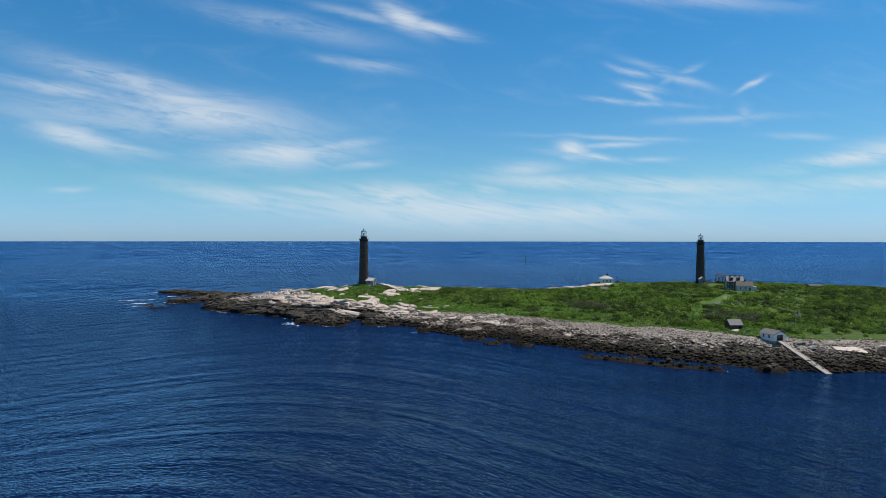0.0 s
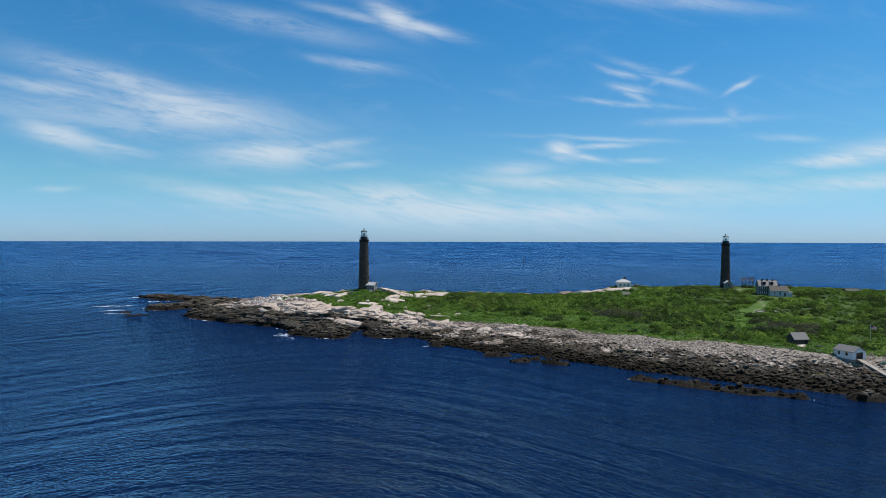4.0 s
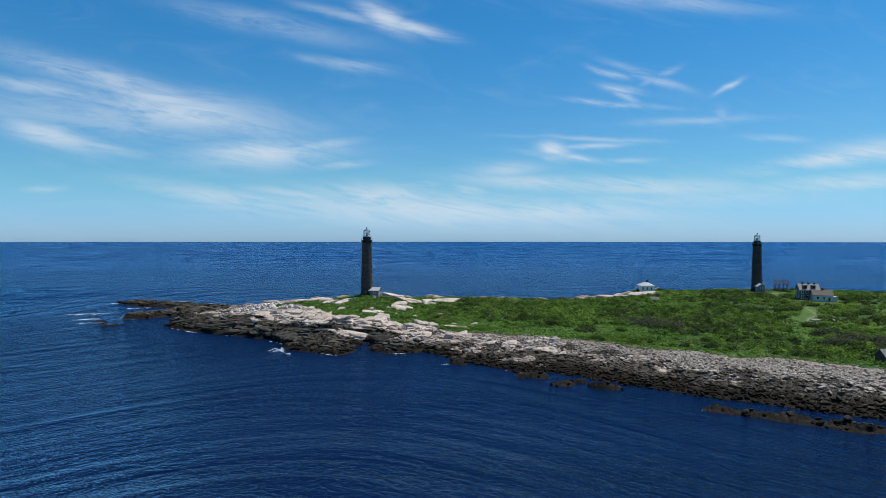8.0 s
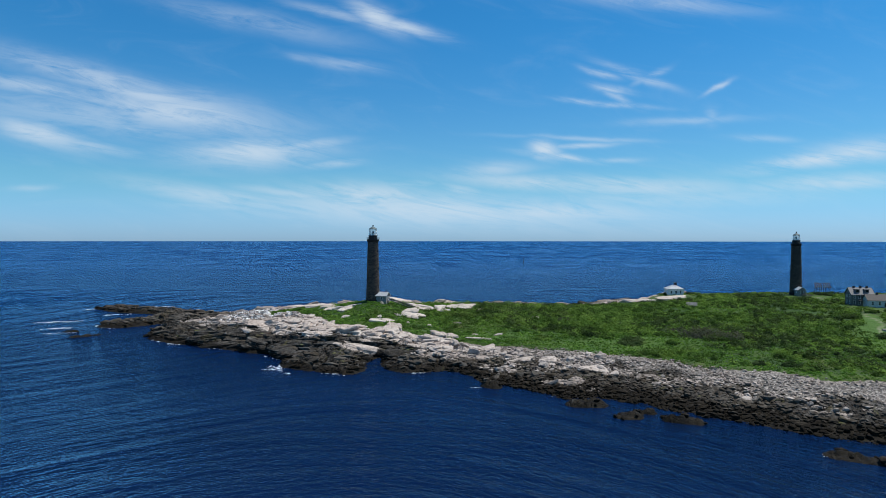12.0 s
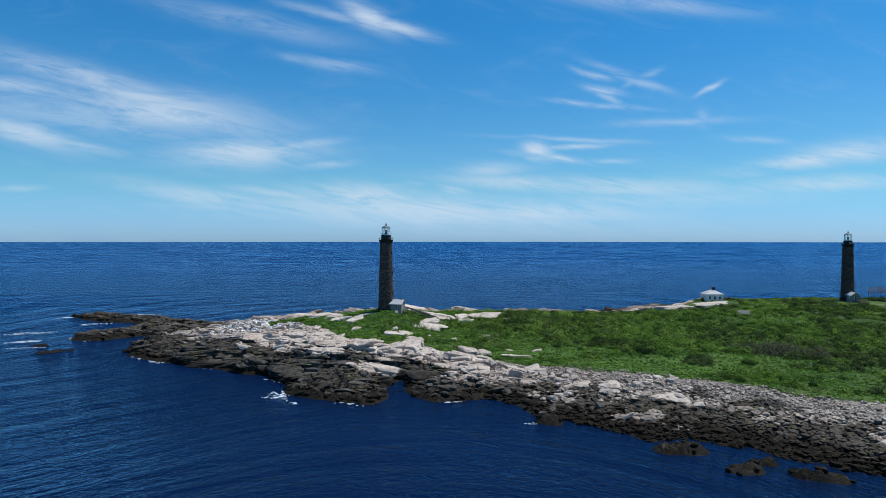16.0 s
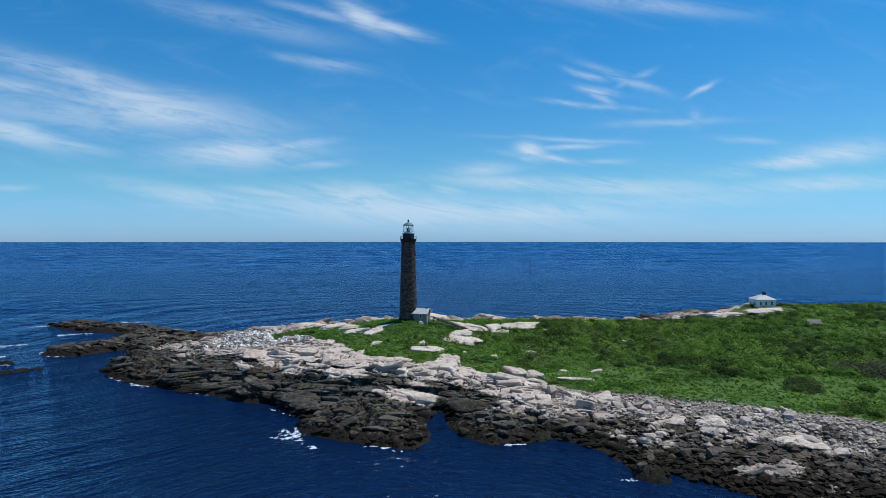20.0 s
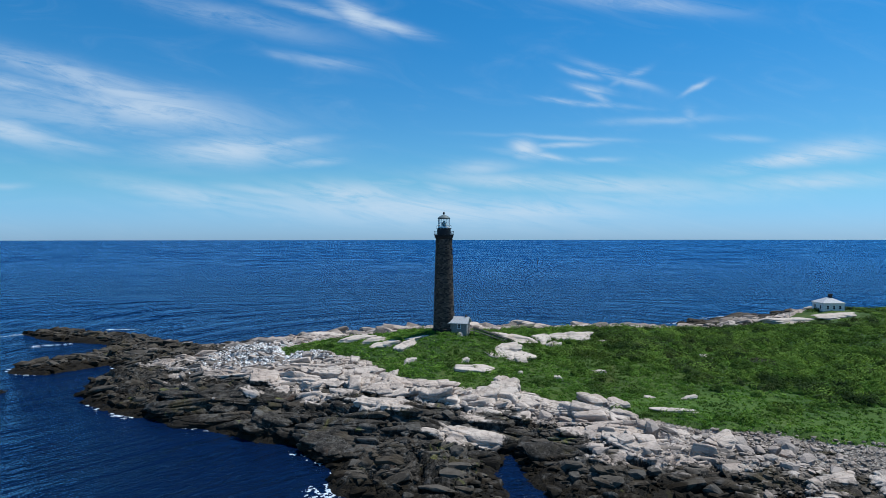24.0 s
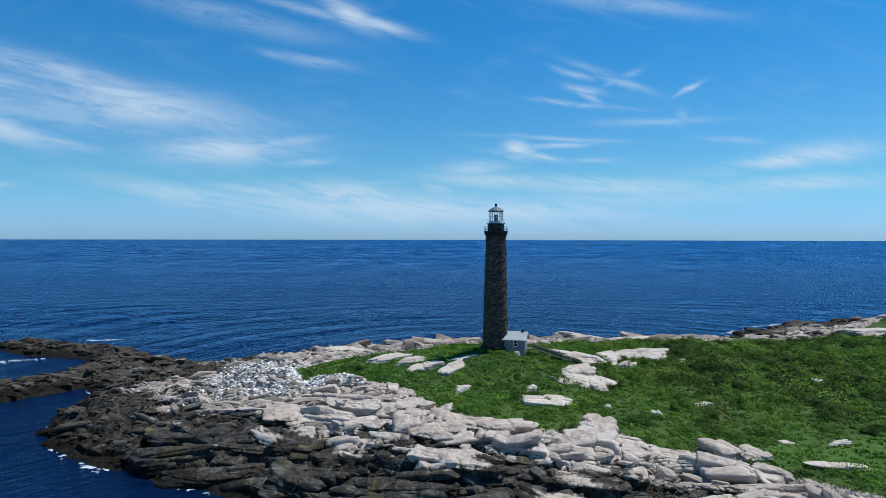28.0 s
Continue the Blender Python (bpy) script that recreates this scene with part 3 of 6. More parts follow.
def barred(a, b, r, seg=6):
    bm = bmesh.new()
    bar(bm, a, b, r, seg)
    return bm


def lathe(rings, seg=32, cap=True):
    """A turned form from (radius, height) pairs."""
    bm = bmesh.new()
    prev = None
    first = None
    for r, z in rings:
        ring = [bm.verts.new((r * math.cos(2 * math.pi * i / seg), r * math.sin(2 * math.pi * i / seg), z)) for i in range(seg)]
        if prev:
            for i in range(seg):
                bm.faces.new((prev[i], prev[(i + 1) % seg], ring[(i + 1) % seg], ring[i]))
        else:
            first = ring
        prev = ring
    if cap:
        bm.faces.new(prev)
        bm.faces.new(first[::-1])
    return bm


def gable_prism(x0, x1, y0, y1, z0, rise, over=0.0, thick=0.18):
    """Two sloping roof slabs with the ridge along x."""
    out = []
    ym = (y0 + y1) / 2
    for s in (-1, 1):
        bm = bmesh.new()
        ye = (y0 - over) if s < 0 else (y1 + over)
        slope = rise / ((y1 - y0) / 2)
        ze = z0 - over * slope
        pts = [(x0 - over, ye, ze), (x1 + over, ye, ze), (x1 + over, ym, z0 + rise), (x0 - over, ym, z0 + rise)]
        lo = [bm.verts.new(p) for p in pts]
        hi = [bm.verts.new((p[0], p[1], p[2] + thick)) for p in pts]
        order = range(4)
        bm.faces.new(lo[::-1])
        bm.faces.new(hi)
        for i in order:
            bm.faces.new((lo[i], lo[(i + 1) % 4], hi[(i + 1) % 4], hi[i]))
        bmesh.ops.recalc_face_normals(bm, faces=bm.faces)
        out.append(bm)
    return out


def gable_walls(x0, x1, y0, y1, z0, z1, rise, t=0.2):
    """Four wall solids of a gabled house, ridge along x: two long walls and two gables."""
    out = [("wall", boxed(x0, x1, y0, y0 + t, z0, z1)), ("wall", boxed(x0, x1, y1 - t, y1, z0, z1))]
    ym = (y0 + y1) / 2
    for xa in (x0, x1 - t):
        bm = bmesh.new()
        pts = [(y0 + t, z0), (y1 - t, z0), (y1 - t, z1), (ym, z1 + rise * 0.985), (y0 + t, z1)]
        a = [bm.verts.new((xa, p[0], p[1])) for p in pts]
        b = [bm.verts.new((xa + t, p[0], p[1])) for p in pts]
        bm.faces.new(a[::-1])
        bm.faces.new(b)
        for i in range(5):
            bm.faces.new((a[i], a[(i + 1) % 5], b[(i + 1) % 5], b[i]))
        bmesh.ops.recalc_face_normals(bm, faces=bm.faces)
        out.append(("gable_wall", bm))
    return out


def window(parent, m, wide, high, trim=None):
    """A sash window on a wall face: m puts it with x along the wall and y pointing outward."""
    ob = part("window", boxed(-wide / 2, wide / 2, -0.05, 0.02, 0, high, m=m), M_PANE_DARK, parent, "dark sash window pane")
    for dims in ((-wide / 2 - 0.12, wide / 2 + 0.12, -0.05, 0.07, high, high + 0.12), (-wide / 2 - 0.12, wide / 2 + 0.12, -0.05, 0.1, -0.12, 0),
                 (-wide / 2 - 0.12, -wide / 2, -0.05, 0.06, 0, high), (wide / 2, wide / 2 + 0.12, -0.05, 0.06, 0, high),
                 (-wide / 2, wide / 2, -0.05, 0.045, high * 0.48, high * 0.53)):
        part("window_frame", boxed(*dims, m=m), trim or M_TRIM, ob)
    return ob


# ================= the lie of the land =================
rng = np.random.default_rng(7)


def hash2(i, j, k):
    n = (i.astype(np.int64) * 374761393 + j.astype(np.int64) * 668265263 + k * 982451653) & 0xFFFFFFFF
    n = ((n ^ (n >> 13)) * 1274126177) & 0xFFFFFFFF
    n = ((n ^ (n >> 15)) * 2246822519) & 0xFFFFFFFF
    return ((n ^ (n >> 16)) & 0xFFFFFF) / float(0x1000000)


def vnoise(x, y, k=0):
    i, j = np.floor(x), np.floor(y)
    fx, fy = x - i, y - j
    fx, fy = fx * fx * (3 - 2 * fx), fy * fy * (3 - 2 * fy)
    a, b, c, d = hash2(i, j, k), hash2(i + 1, j, k), hash2(i, j + 1, k), hash2(i + 1, j + 1, k)
    return (a * (1 - fx) + b * fx) * (1 - fy) + (c * (1 - fx) + d * fx) * fy


def fbm(x, y, k=0, octaves=4):
    s, a, t = 0, 0.5, 0
    for o in range(octaves):
        s, t = s + a * vnoise(x * 2**o, y * 2**o, k + o), t + a
        a *= 0.5
    return s / t


def cells(x, y, k=0):
    """Joint-bounded blocks: own offset, tilt and the closeness to the joint."""
    i0, j0 = np.floor(x), np.floor(y)
    f1, f2 = np.full(x.shape, 9.0), np.full(x.shape, 9.0)
    off, tilt = np.zeros(x.shape), np.zeros(x.shape)
    for di in (-1, 0, 1):
        for dj in (-1, 0, 1):
            i, j = i0 + di, j0 + dj
            px, py = i + 0.15 + 0.7 * hash2(i, j, k), j + 0.15 + 0.7 * hash2(i, j, k + 1)
            dx, dy = x - px, y - py
            d = np.maximum(np.abs(dx), np.abs(dy)) * 0.6 + np.hypot(dx, dy) * 0.4
            near = d < f1
            f2 = np.where(near, f1, np.minimum(f2, d))
            o = hash2(i, j, k + 2)
            tl = (hash2(i, j, k + 3) - 0.5) * dx + (hash2(i, j, k + 4) - 0.35) * dy
            off, tilt = np.where(near, o, off), np.where(near, tl, tilt)
            f1 = np.where(near, d, f1)
    return off, tilt, np.clip((f2 - f1) / 0.16, 0, 1)


# the shore in plan, walked from the north-west point along the landing side, then back along the ocean side
SHORE_TIP = [(-194, 96), (-168, 74), (-138, 64), (-128, 46), (-146, 24), (-143, 9), (-128, 6), (-117, 20), (-107, 11), (-109, -10), (-99, -28), (-76, -45),
             (-66, -51), (-46, -62), (-33, -68), (-27, -80), (-24, -92)]
SHORE_LANDING = [(-9, -101), (3, -102), (6, -96), (7, -86), (10, -75), (12, -86), (12.5, -96), (18, -102), (37, -99), (41, -106), (45, -118), (52, -117), (60, -124), (68, -133), (80, -135),
                 (88, -141), (100, -152), (112, -165), (125, -172), (142, -182), (158, -193), (172, -202), (191, -207), (214, -204), (246, -206), (305, -195), (370, -150)]
SHORE_OCEAN = [(410, -70), (420, 10), (395, 85), (345, 112), (290, 120), (250, 122), (215, 140), (180, 143), (150, 128), (125, 110), (106, 86), (95, 92), (77, 92), (50, 84),
               (27, 82), (10, 80), (-9, 80), (-28, 72), (-49, 67), (-68, 58), (-93, 54), (-112, 62), (-128, 78), (-150, 92), (-175, 102)]
SHORE = np.array(SHORE_TIP + SHORE_LANDING + SHORE_OCEAN, float)
# edge of the turf
TURF_A = [(-54, 4), (-48, -8), (-38, -3), (-30, -17), (-22, -19), (-16, -35), (-5, -42), (2, -46), (14, -43), (22, -48), (32, -57), (41, -65), (52, -71), (62, -75), (70, -82), (84, -90), (104, -103),
          (114, -117), (140, -134), (161, -145), (172, -156), (184, -165), (205, -170), (245, -175)]
TURF_B = [(300, -166), (360, -130), (392, -60), (398, 10), (375, 70), (330, 95), (270, 104), (225, 112), (200, 100), (172, 84), (150, 78), (118, 62), (90, 54), (60, 52), (38, 44), (20, 36), (0, 30), (-14, 22), (-35, 20)]
TURF = np.array(TURF_A + TURF_B, float)


def inside_distance(px, py, poly):
    """Distance to a closed outline, positive inside."""
    best, inside = np.full(px.shape, 1e18), np.zeros(px.shape, bool)
    for (ax, ay), (bx, by) in zip(poly, np.roll(poly, -1, 0)):
        ex, ey = bx - ax, by - ay
        t = np.clip(((px - ax) * ex + (py - ay) * ey) / (ex * ex + ey * ey), 0, 1)
        best = np.minimum(best, (px - ax - t * ex) ** 2 + (py - ay - t * ey) ** 2)
        if ey:
            cross = ((ay > py) != (by > py)) & (px < ax + (py - ay) * ex / ey)
            inside ^= cross
    return np.where(inside, 1, -1) * np.sqrt(best)


# spot heights inland
SPOTS_A = [(0, 0, 15.0), (-25, 0, 12.0), (-50, 0, 9.0), (-75, 0, 6.8), (-95, 12, 5.2), (-118, 45, 3.6), (-138, 22, 2.2), (-165, 84, 2.3), (6, -32, 8.6), (-20, -30, 8.6), (-5, -46, 7.2), (32, -54, 4.6),
           (48, -63, 4.8), (80, -13, 7.2), (40, -20, 8.0), (40, 20, 9.5), (40, 60, 8.0), (90, 70, 6.4)]
SPOTS_B = [(110, 20, 7.2), (187, 82, 10.6), (150, 85, 5.2), (128, 98, 3.4), (175, 122, 4.5), (130, -60, 6.5), (182, -150, 6.6), (150, -130, 5.6), (100, -100, 5.0), (64, -80, 4.8), (190, -178, 5.4), (253, 66, 12.0), (250, 52, 11.0), (253, 10, 10.5), (166, 14, 9.8),
           (220, -40, 9.0), (230, -120, 7.6), (300, 0, 11.5), (320, -100, 9.5), (350, 40, 10.5), (20, 55, 9.5), (-40, 35, 8.5)]
SPOTS = np.array(SPOTS_A + SPOTS_B)
# rocks awash: ends, half width, height
REEFS = [(80, -153, 83, -153, 2.2, 0.9), (91, -156, 96, -158, 2.0, 1.0), (70, -140, 76, -141, 2.6, 1.1), (86, -149, 88, -150, 1.2, 0.5), (116, -181, 128, -188, 2.3, 0.7), (128, -188, 143, -198, 3.0, 0.8),
         (143, -198, 156, -204, 2.0, 0.8), (172, -205, 176, -206, 3.0, 1.6), (-136, -22, -129, -16, 1.8, 0.35), (-150, -4, -145, -5, 1.5, 0.4), (47, -119, 49, -120, 2.4, 1.4)]
PATHS = [(236, -22, 212, -62, 4.0), (212, -58, 188, -96, 6.5), (250, 40, 240, -6, 1.6), (253, 60, 300, 40, 1.4)]


def capsule(x, y, ax, ay, bx, by):
    ex, ey = bx - ax, by - ay
    t = np.clip(((x - ax) * ex + (y - ay) * ey) / max(ex * ex + ey * ey, 1e-6), 0, 1)
    return np.hypot(x - ax - t * ex, y - ay - t * ey)


def sstep(x, a, b):
    t = np.clip((x - a) / (b - a), 0, 1)
    return t * t * (3 - 2 * t)


def land(x, y):
    """Height and surface weights at points of the plan."""
    x, y = np.asarray(x, float), np.asarray(y, float)
    bend = 7 - 3.5 * sstep(-x, 90, 120)
    wx = x + bend * (fbm(x / 14, y / 14, 11, 4) - 0.5)
    wy = y + bend * (fbm(x / 14, y / 14, 31, 4) - 0.5)
    d = inside_distance(wx, wy, SHORE)
    g = inside_distance(wx, wy, TURF)
    num, den = 0, 0
    for sx, sy, sz in SPOTS:
        wgt = 1 / ((x - sx) ** 2 + (y - sy) ** 2 + 120) ** 1.6
        num, den = num + wgt * sz, den + wgt
    base = num / den
    ramp = 1 - np.exp(-np.clip(d, 0, None) / (14.5 - 10.5 * sstep(-x, 85, 115)))
    beach = sstep(x, 34, 70) * sstep(-y, 55, 75)
    rampb = np.clip(d / 38, 0, 1) ** 0.85
    h = np.where(d > 0, base * (ramp * (1 - beach) + rampb * beach), np.clip(d * 0.4, -5, 0)) - 0.15
    grass = sstep(g, -2.5, 2.5)
    # joints and ledges of the granite
    rocky = (1 - grass) * sstep(d, -6, 3)
    ca, sa = math.cos(0.32), math.sin(0.32)
    rx, ry = x * ca - y * sa, x * sa + y * ca
    jx, jy = rx + 2.2 * (fbm(x / 5, y / 5, 71, 3) - 0.5), ry + 2.2 * (fbm(x / 5, y / 5, 81, 3) - 0.5)
    o1, t1, e1 = cells(jx / 10.0, jy / 4.4, 101)
    o2, t2, e2 = cells(jx / 3.6 + 0.3, jy / 1.5, 151)
    o3, t3, e3 = cells(jx / 1.3, jy / 0.62 + 0.4, 201)
    fine = 1 - 0.75 * beach
    relief = fine * (1.6 * (o1 - 0.5) + 2.6 * t1 - 1.0 * (1 - e1) + 0.35 * (o2 - 0.5) + 0.9 * t2 - 0.6 * (1 - e2)) + 0.16 * (o3 - 0.5) + 0.3 * t3 - 0.14 * (1 - e3)
    relief = relief + 1.5 * (fbm(x / 9, y / 9, 5, 4) - 0.5)
    amp = 0.35 + 0.65 * sstep(base * ramp, 0.5, 4)
    h = h + rocky * relief * amp
    # tussocks and hummocks in the turf
    h = h + grass * (1.3 * (fbm(x / 11, y / 11, 41, 4) - 0.5) + 0.8 * (fbm(x / 2.1, y / 2.1, 51, 3) - 0.5) + 0.25)
    h = h + 0.35 * sstep(x, 25, 50) * sstep(-y, 20, 50) * sstep(g, -1.0, 1.0) * sstep(-g, -14, 0)
    for ax, ay, bx, by, r, top in REEFS:
        q = capsule(wx * 0.4 + x * 0.6, wy * 0.4 + y * 0.6, ax, ay, bx, by) / r
        bump = (top + 0.9 * (o2 - 0.5) + 0.5 * (o3 - 0.5)) * (1.3 - q * q)
        h = np.where(q < 2.0, np.maximum(h, np.clip(bump, -4, None)), h)
    guano = np.exp(-(((x + 47) / 19) ** 2 + ((y + 5) / 10) ** 2)) * 1.3 + np.exp(-(((x + 66) / 9) ** 2 + ((y - 14) / 7) ** 2))
    mown = np.zeros(x.shape)
    for ax, ay, bx, by, r in PATHS:
        mown = np.maximum(mown, 1 - sstep(capsule(x, y, ax, ay, bx, by), r * 0.7, r * 1.4))
    mown = np.maximum(mown, 0.8 * np.exp(-(((x - 95) / 40) ** 2 + ((y + 78) / 16) ** 2)))
    mown = np.maximum(mown, 0.8 * np.exp(-(((x - 60) / 25) ** 2 + ((y + 55) / 10) ** 2)))
    bare = 1 - sstep(np.minimum(capsule(wx, wy, 238, -14, 226, -44), capsule(wx, wy, 226, -44, 199, -80)), 0.3, 0.9)
    bare = np.maximum(bare, 1 - sstep(np.minimum(capsule(wx, wy, 254, 52, 262, 36), capsule(wx, wy, 262, 36, 284, 30)), 0.8, 1.8))
    cobble = np.maximum(beach, 0.7 * np.exp(-(((x - 18) / 9) ** 2 + ((y + 62) / 9) ** 2))) * (1 - grass)
    return h, dict(grass=grass, guano=np.clip(guano, 0, 1), mown=mown, cobble=cobble, bare=bare), d, g


def axis_steps(*spans):
    out = []
    for a, b, s in spans:
        out.append(np.arange(a, b - 1e-6, s))
    out.append([spans[-1][1]])
    return np.concatenate(out)


GX = axis_steps((-214, -105, 1.0), (-105, 75, 0.36), (75, 215, 0.8), (215, 436, 2.0))
GY = axis_steps((-222, -105, 0.9), (-105, 15, 0.36), (15, 60, 0.9), (60, 160, 1.1))
XX, YY = np.meshgrid(GX, GY, indexing="ij")
HH, WEIGHTS, DD, GG = land(XX.ravel(), YY.ravel())
nx, ny = len(GX), len(GY)
idx = np.arange(nx * ny).reshape(nx, ny)
quads = np.stack([idx[:-1, :-1], idx[1:, :-1], idx[1:, 1:], idx[:-1, 1:]], -1).reshape(-1, 4)
keep = HH[quads].max(1) > -2.0
quads = quads[keep]
used = np.unique(quads)
remap = np.full(nx * ny, -1)
remap[used] = np.arange(len(used))
ground_me = np_mesh("ground", np.stack([XX.ravel(), YY.ravel(), HH], -1)[used], remap[quads], M_GROUND, False)
for key, val in WEIGHTS.items():
    ground_me.attributes.new(key, "FLOAT", "POINT").data.foreach_set("value", val[used].astype(np.float32))
gq = WEIGHTS["grass"][quads].mean(1) > 0.6
ground_me.polygons.foreach_set("use_smooth", gq)
ground = tagged(new("ground", ground_me), "granite island with pale ledges, dark tide rocks and green turf", "island", kind="structure")


def height(x, y):
    i = np.clip(np.searchsorted(GX, np.atleast_1d(x)) - 1, 0, nx - 2)
    j = np.clip(np.searchsorted(GY, np.atleast_1d(y)) - 1, 0, ny - 2)
    fx, fy = (x - GX[i]) / (GX[i + 1] - GX[i]), (y - GY[j]) / (GY[j + 1] - GY[j])
    H = HH.reshape(nx, ny)
    return (H[i, j] * (1 - fx) + H[i + 1, j] * fx) * (1 - fy) + (H[i, j + 1] * (1 - fx) + H[i + 1, j + 1] * fx) * fy


def z_at(x, y):
    return float(height(np.array([x]), np.array([y]))[0])


# ---- the sea: one sheet to the horizon, its far rim lifted to where the eye meets the true skyline ----
rad = np.concatenate([np.linspace(0, 900, 46), np.geomspace(960, 4870, 40)])
ang = np.linspace(0, 2 * np.pi, 181)[:-1]
RR, AA = np.meshgrid(rad[1:], ang, indexing="ij")
lift = 33.0 * np.clip((RR - 1800) / (4870 - 1800), 0, 1) ** 2
sv = np.stack([RR * np.cos(AA) + 20, RR * np.sin(AA) - 250, lift], -1).reshape(-1, 3)
na = len(ang)
si = np.arange(len(sv)).reshape(-1, na)
sq = np.stack([si[:-1], np.roll(si[:-1], -1, 1), np.roll(si[1:], -1, 1), si[1:]], -1).reshape(-1, 4)[:, ::-1]
centre = np.stack([np.full(na // 2, len(sv)), si[0, ::2], np.roll(si[0], -1)[::2], np.roll(si[0], -2)[::2]], -1)
sv = np.vstack([sv, [[20, -250, 0]]])
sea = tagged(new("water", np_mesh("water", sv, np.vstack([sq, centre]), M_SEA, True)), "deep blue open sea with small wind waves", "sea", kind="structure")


# ================= stones =================
ICO = {}
for sub in (1, 2, 3, 4, 5):
    bm = bmesh.new()
    bmesh.ops.create_icosphere(bm, subdivisions=sub, radius=1.0)
    ICO[sub] = (np.array([v_.co[:] for v_ in bm.verts]), np.array([[v_.index for v_ in f.verts] for f in bm.faces]))
    bm.free()


def stone_shape(sub, seed, planes=11, flat=0.62, rough=0.05, worn=22, joints=0, gap=0.05):
    """A jointed block: a ball cut by random planes, its arrises worn."""
    r = np.random.default_rng(seed)
    dirs, faces = ICO[sub]
    n = r.normal(size=(planes, 3))
    n[:6] = np.vstack([np.eye(3), -np.eye(3)]) + r.normal(size=(6, 3)) * 0.22
    n /= np.linalg.norm(n, axis=1)[:, None]
    c = r.uniform(0.62, 0.95, planes)
    k = np.clip(dirs @ n.T, 0.02, None) / c
    rr = 1 / (k ** worn).sum(1) ** (1 / worn)
    vv = dirs * rr[:, None]
    if sub > 2:
        ph = r.uniform(0, 50)
        vv = vv * (1 + rough * 2 * (fbm(vv[:, 0] * 2.2 + ph + vv[:, 2], vv[:, 1] * 2.2 + vv[:, 2] * 1.7 + ph, seed % 97, 4) - 0.5))[:, None]
        strat = np.floor(vv[:, 2] * 4.5 + 0.8 * vv[:, 0] + ph)
        vv[:, :2] *= (1 + 0.11 * (hash2(strat, strat * 0 + seed, 3) - 0.5))[:, None]
    for i in range(joints):
        # upright joints across and along the grain, then one level bedding joint
        a = r.normal(0, 0.25) + (math.pi / 2 if i % 2 else 0)
        nj = np.array([math.cos(a), math.sin(a), r.normal(0, 0.22)]) if i % 3 < 2 else np.array([r.normal(0, 0.15), r.normal(0, 0.2), 1.0])
        off = vv @ nj - r.uniform(-0.38, 0.38) + 0.10 * (fbm(vv[:, 0] * 2.5 + i * 7 + seed, vv[:, 1] * 2.5 + vv[:, 2] * 2, seed % 89 + i, 3) - 0.5)
        vv = vv * (1 - 0.16 * np.exp(-(off / gap) ** 2) + 0.05 * r.normal() * np.tanh(off / (gap * 0.8)))[:, None]
    return vv * (1, 1, flat), faces


SMALL = [stone_shape(1, 300 + i, 8, 0.7) for i in range(14)]
MEDIUM = [stone_shape(2, 400 + i, 10, 0.66) for i in range(10)]
MEDIUM_ME = [np_mesh("boulder", vv, ff_, M_STONE) for vv, ff_ in MEDIUM]


def joined_stones(name, xs, ys, sizes, shapes, mat, label, sink=0.25, seed=1):
    r = np.random.default_rng(seed)
    zs = height(xs, ys)
    V, F, base = [], [], 0
    for i in range(len(xs)):
        vv, ff_ = shapes[i % len(shapes)]
        a = r.uniform(0, 6.28)
        s = sizes[i] * r.uniform(0.75, 1.25, 3)
        tx, ty = r.normal(0, 0.16, 2)
        q = vv * s
        q = np.stack([q[:, 0] * math.cos(a) - q[:, 1] * math.sin(a), q[:, 0] * math.sin(a) + q[:, 1] * math.cos(a), q[:, 2]], -1)
        q[:, 2] += q[:, 0] * tx + q[:, 1] * ty
        V.append(q + (xs[i], ys[i], zs[i] + s[2] * 0.62 - sink * s[2] * 1.6))
        F.append(ff_ + base)
        base += len(vv)
    ob = new(name, np_mesh(name, np.vstack(V), np.vstack(F), mat))
    return tagged(ob, label, "stones", kind="stuff")


def scatter(count, x0, x1, y0, y1, test, seed):
    r = np.random.default_rng(seed)
    xs, ys = r.uniform(x0, x1, count * 6), r.uniform(y0, y1, count * 6)
    h, wts, d, g = land(xs, ys)
    ok = test(h, wts, d, g, r.uniform(0, 1, len(xs)), xs, ys)
    return xs[ok][:count], ys[ok][:count]


# big standing outcrops: x, y, length, breadth, height, turn, shape
BLOCKS_A = [(9, -49, 14, 8, 6.4, 14, 0), (13, -45.5, 9, 5, 4.6, 22, 4), (5, -53, 9, 5, 5.4, 8, 6), (-4, -45, 7, 4, 4.4, 12, 2), (3, -52, 7, 5, 4.5, -10, 1), (15, -52, 6, 5, 4.2, 35, 2), (33.5, -53.5, 8.5, 5.5, 4.4, 10, 3), (38, -55.5, 6, 4.4, 3.2, 20, 4), (29, -57, 7, 4.5, 2.8, -10, 6), (-8.5, -48, 6.5, 5, 5.2, 80, 5),
            (-17, -45, 8, 5, 4.6, 10, 6), (-13, -50, 5, 4, 3.8, 40, 7), (-24, -42, 7, 4.5, 3.4, 15, 8), (38, -62, 8.5, 4.5, 3.0, -20, 9), (50, -80, 7, 4.5, 3.2, 10, 0), (-2, -56, 5, 3.5, 3.4, 0, 2)]
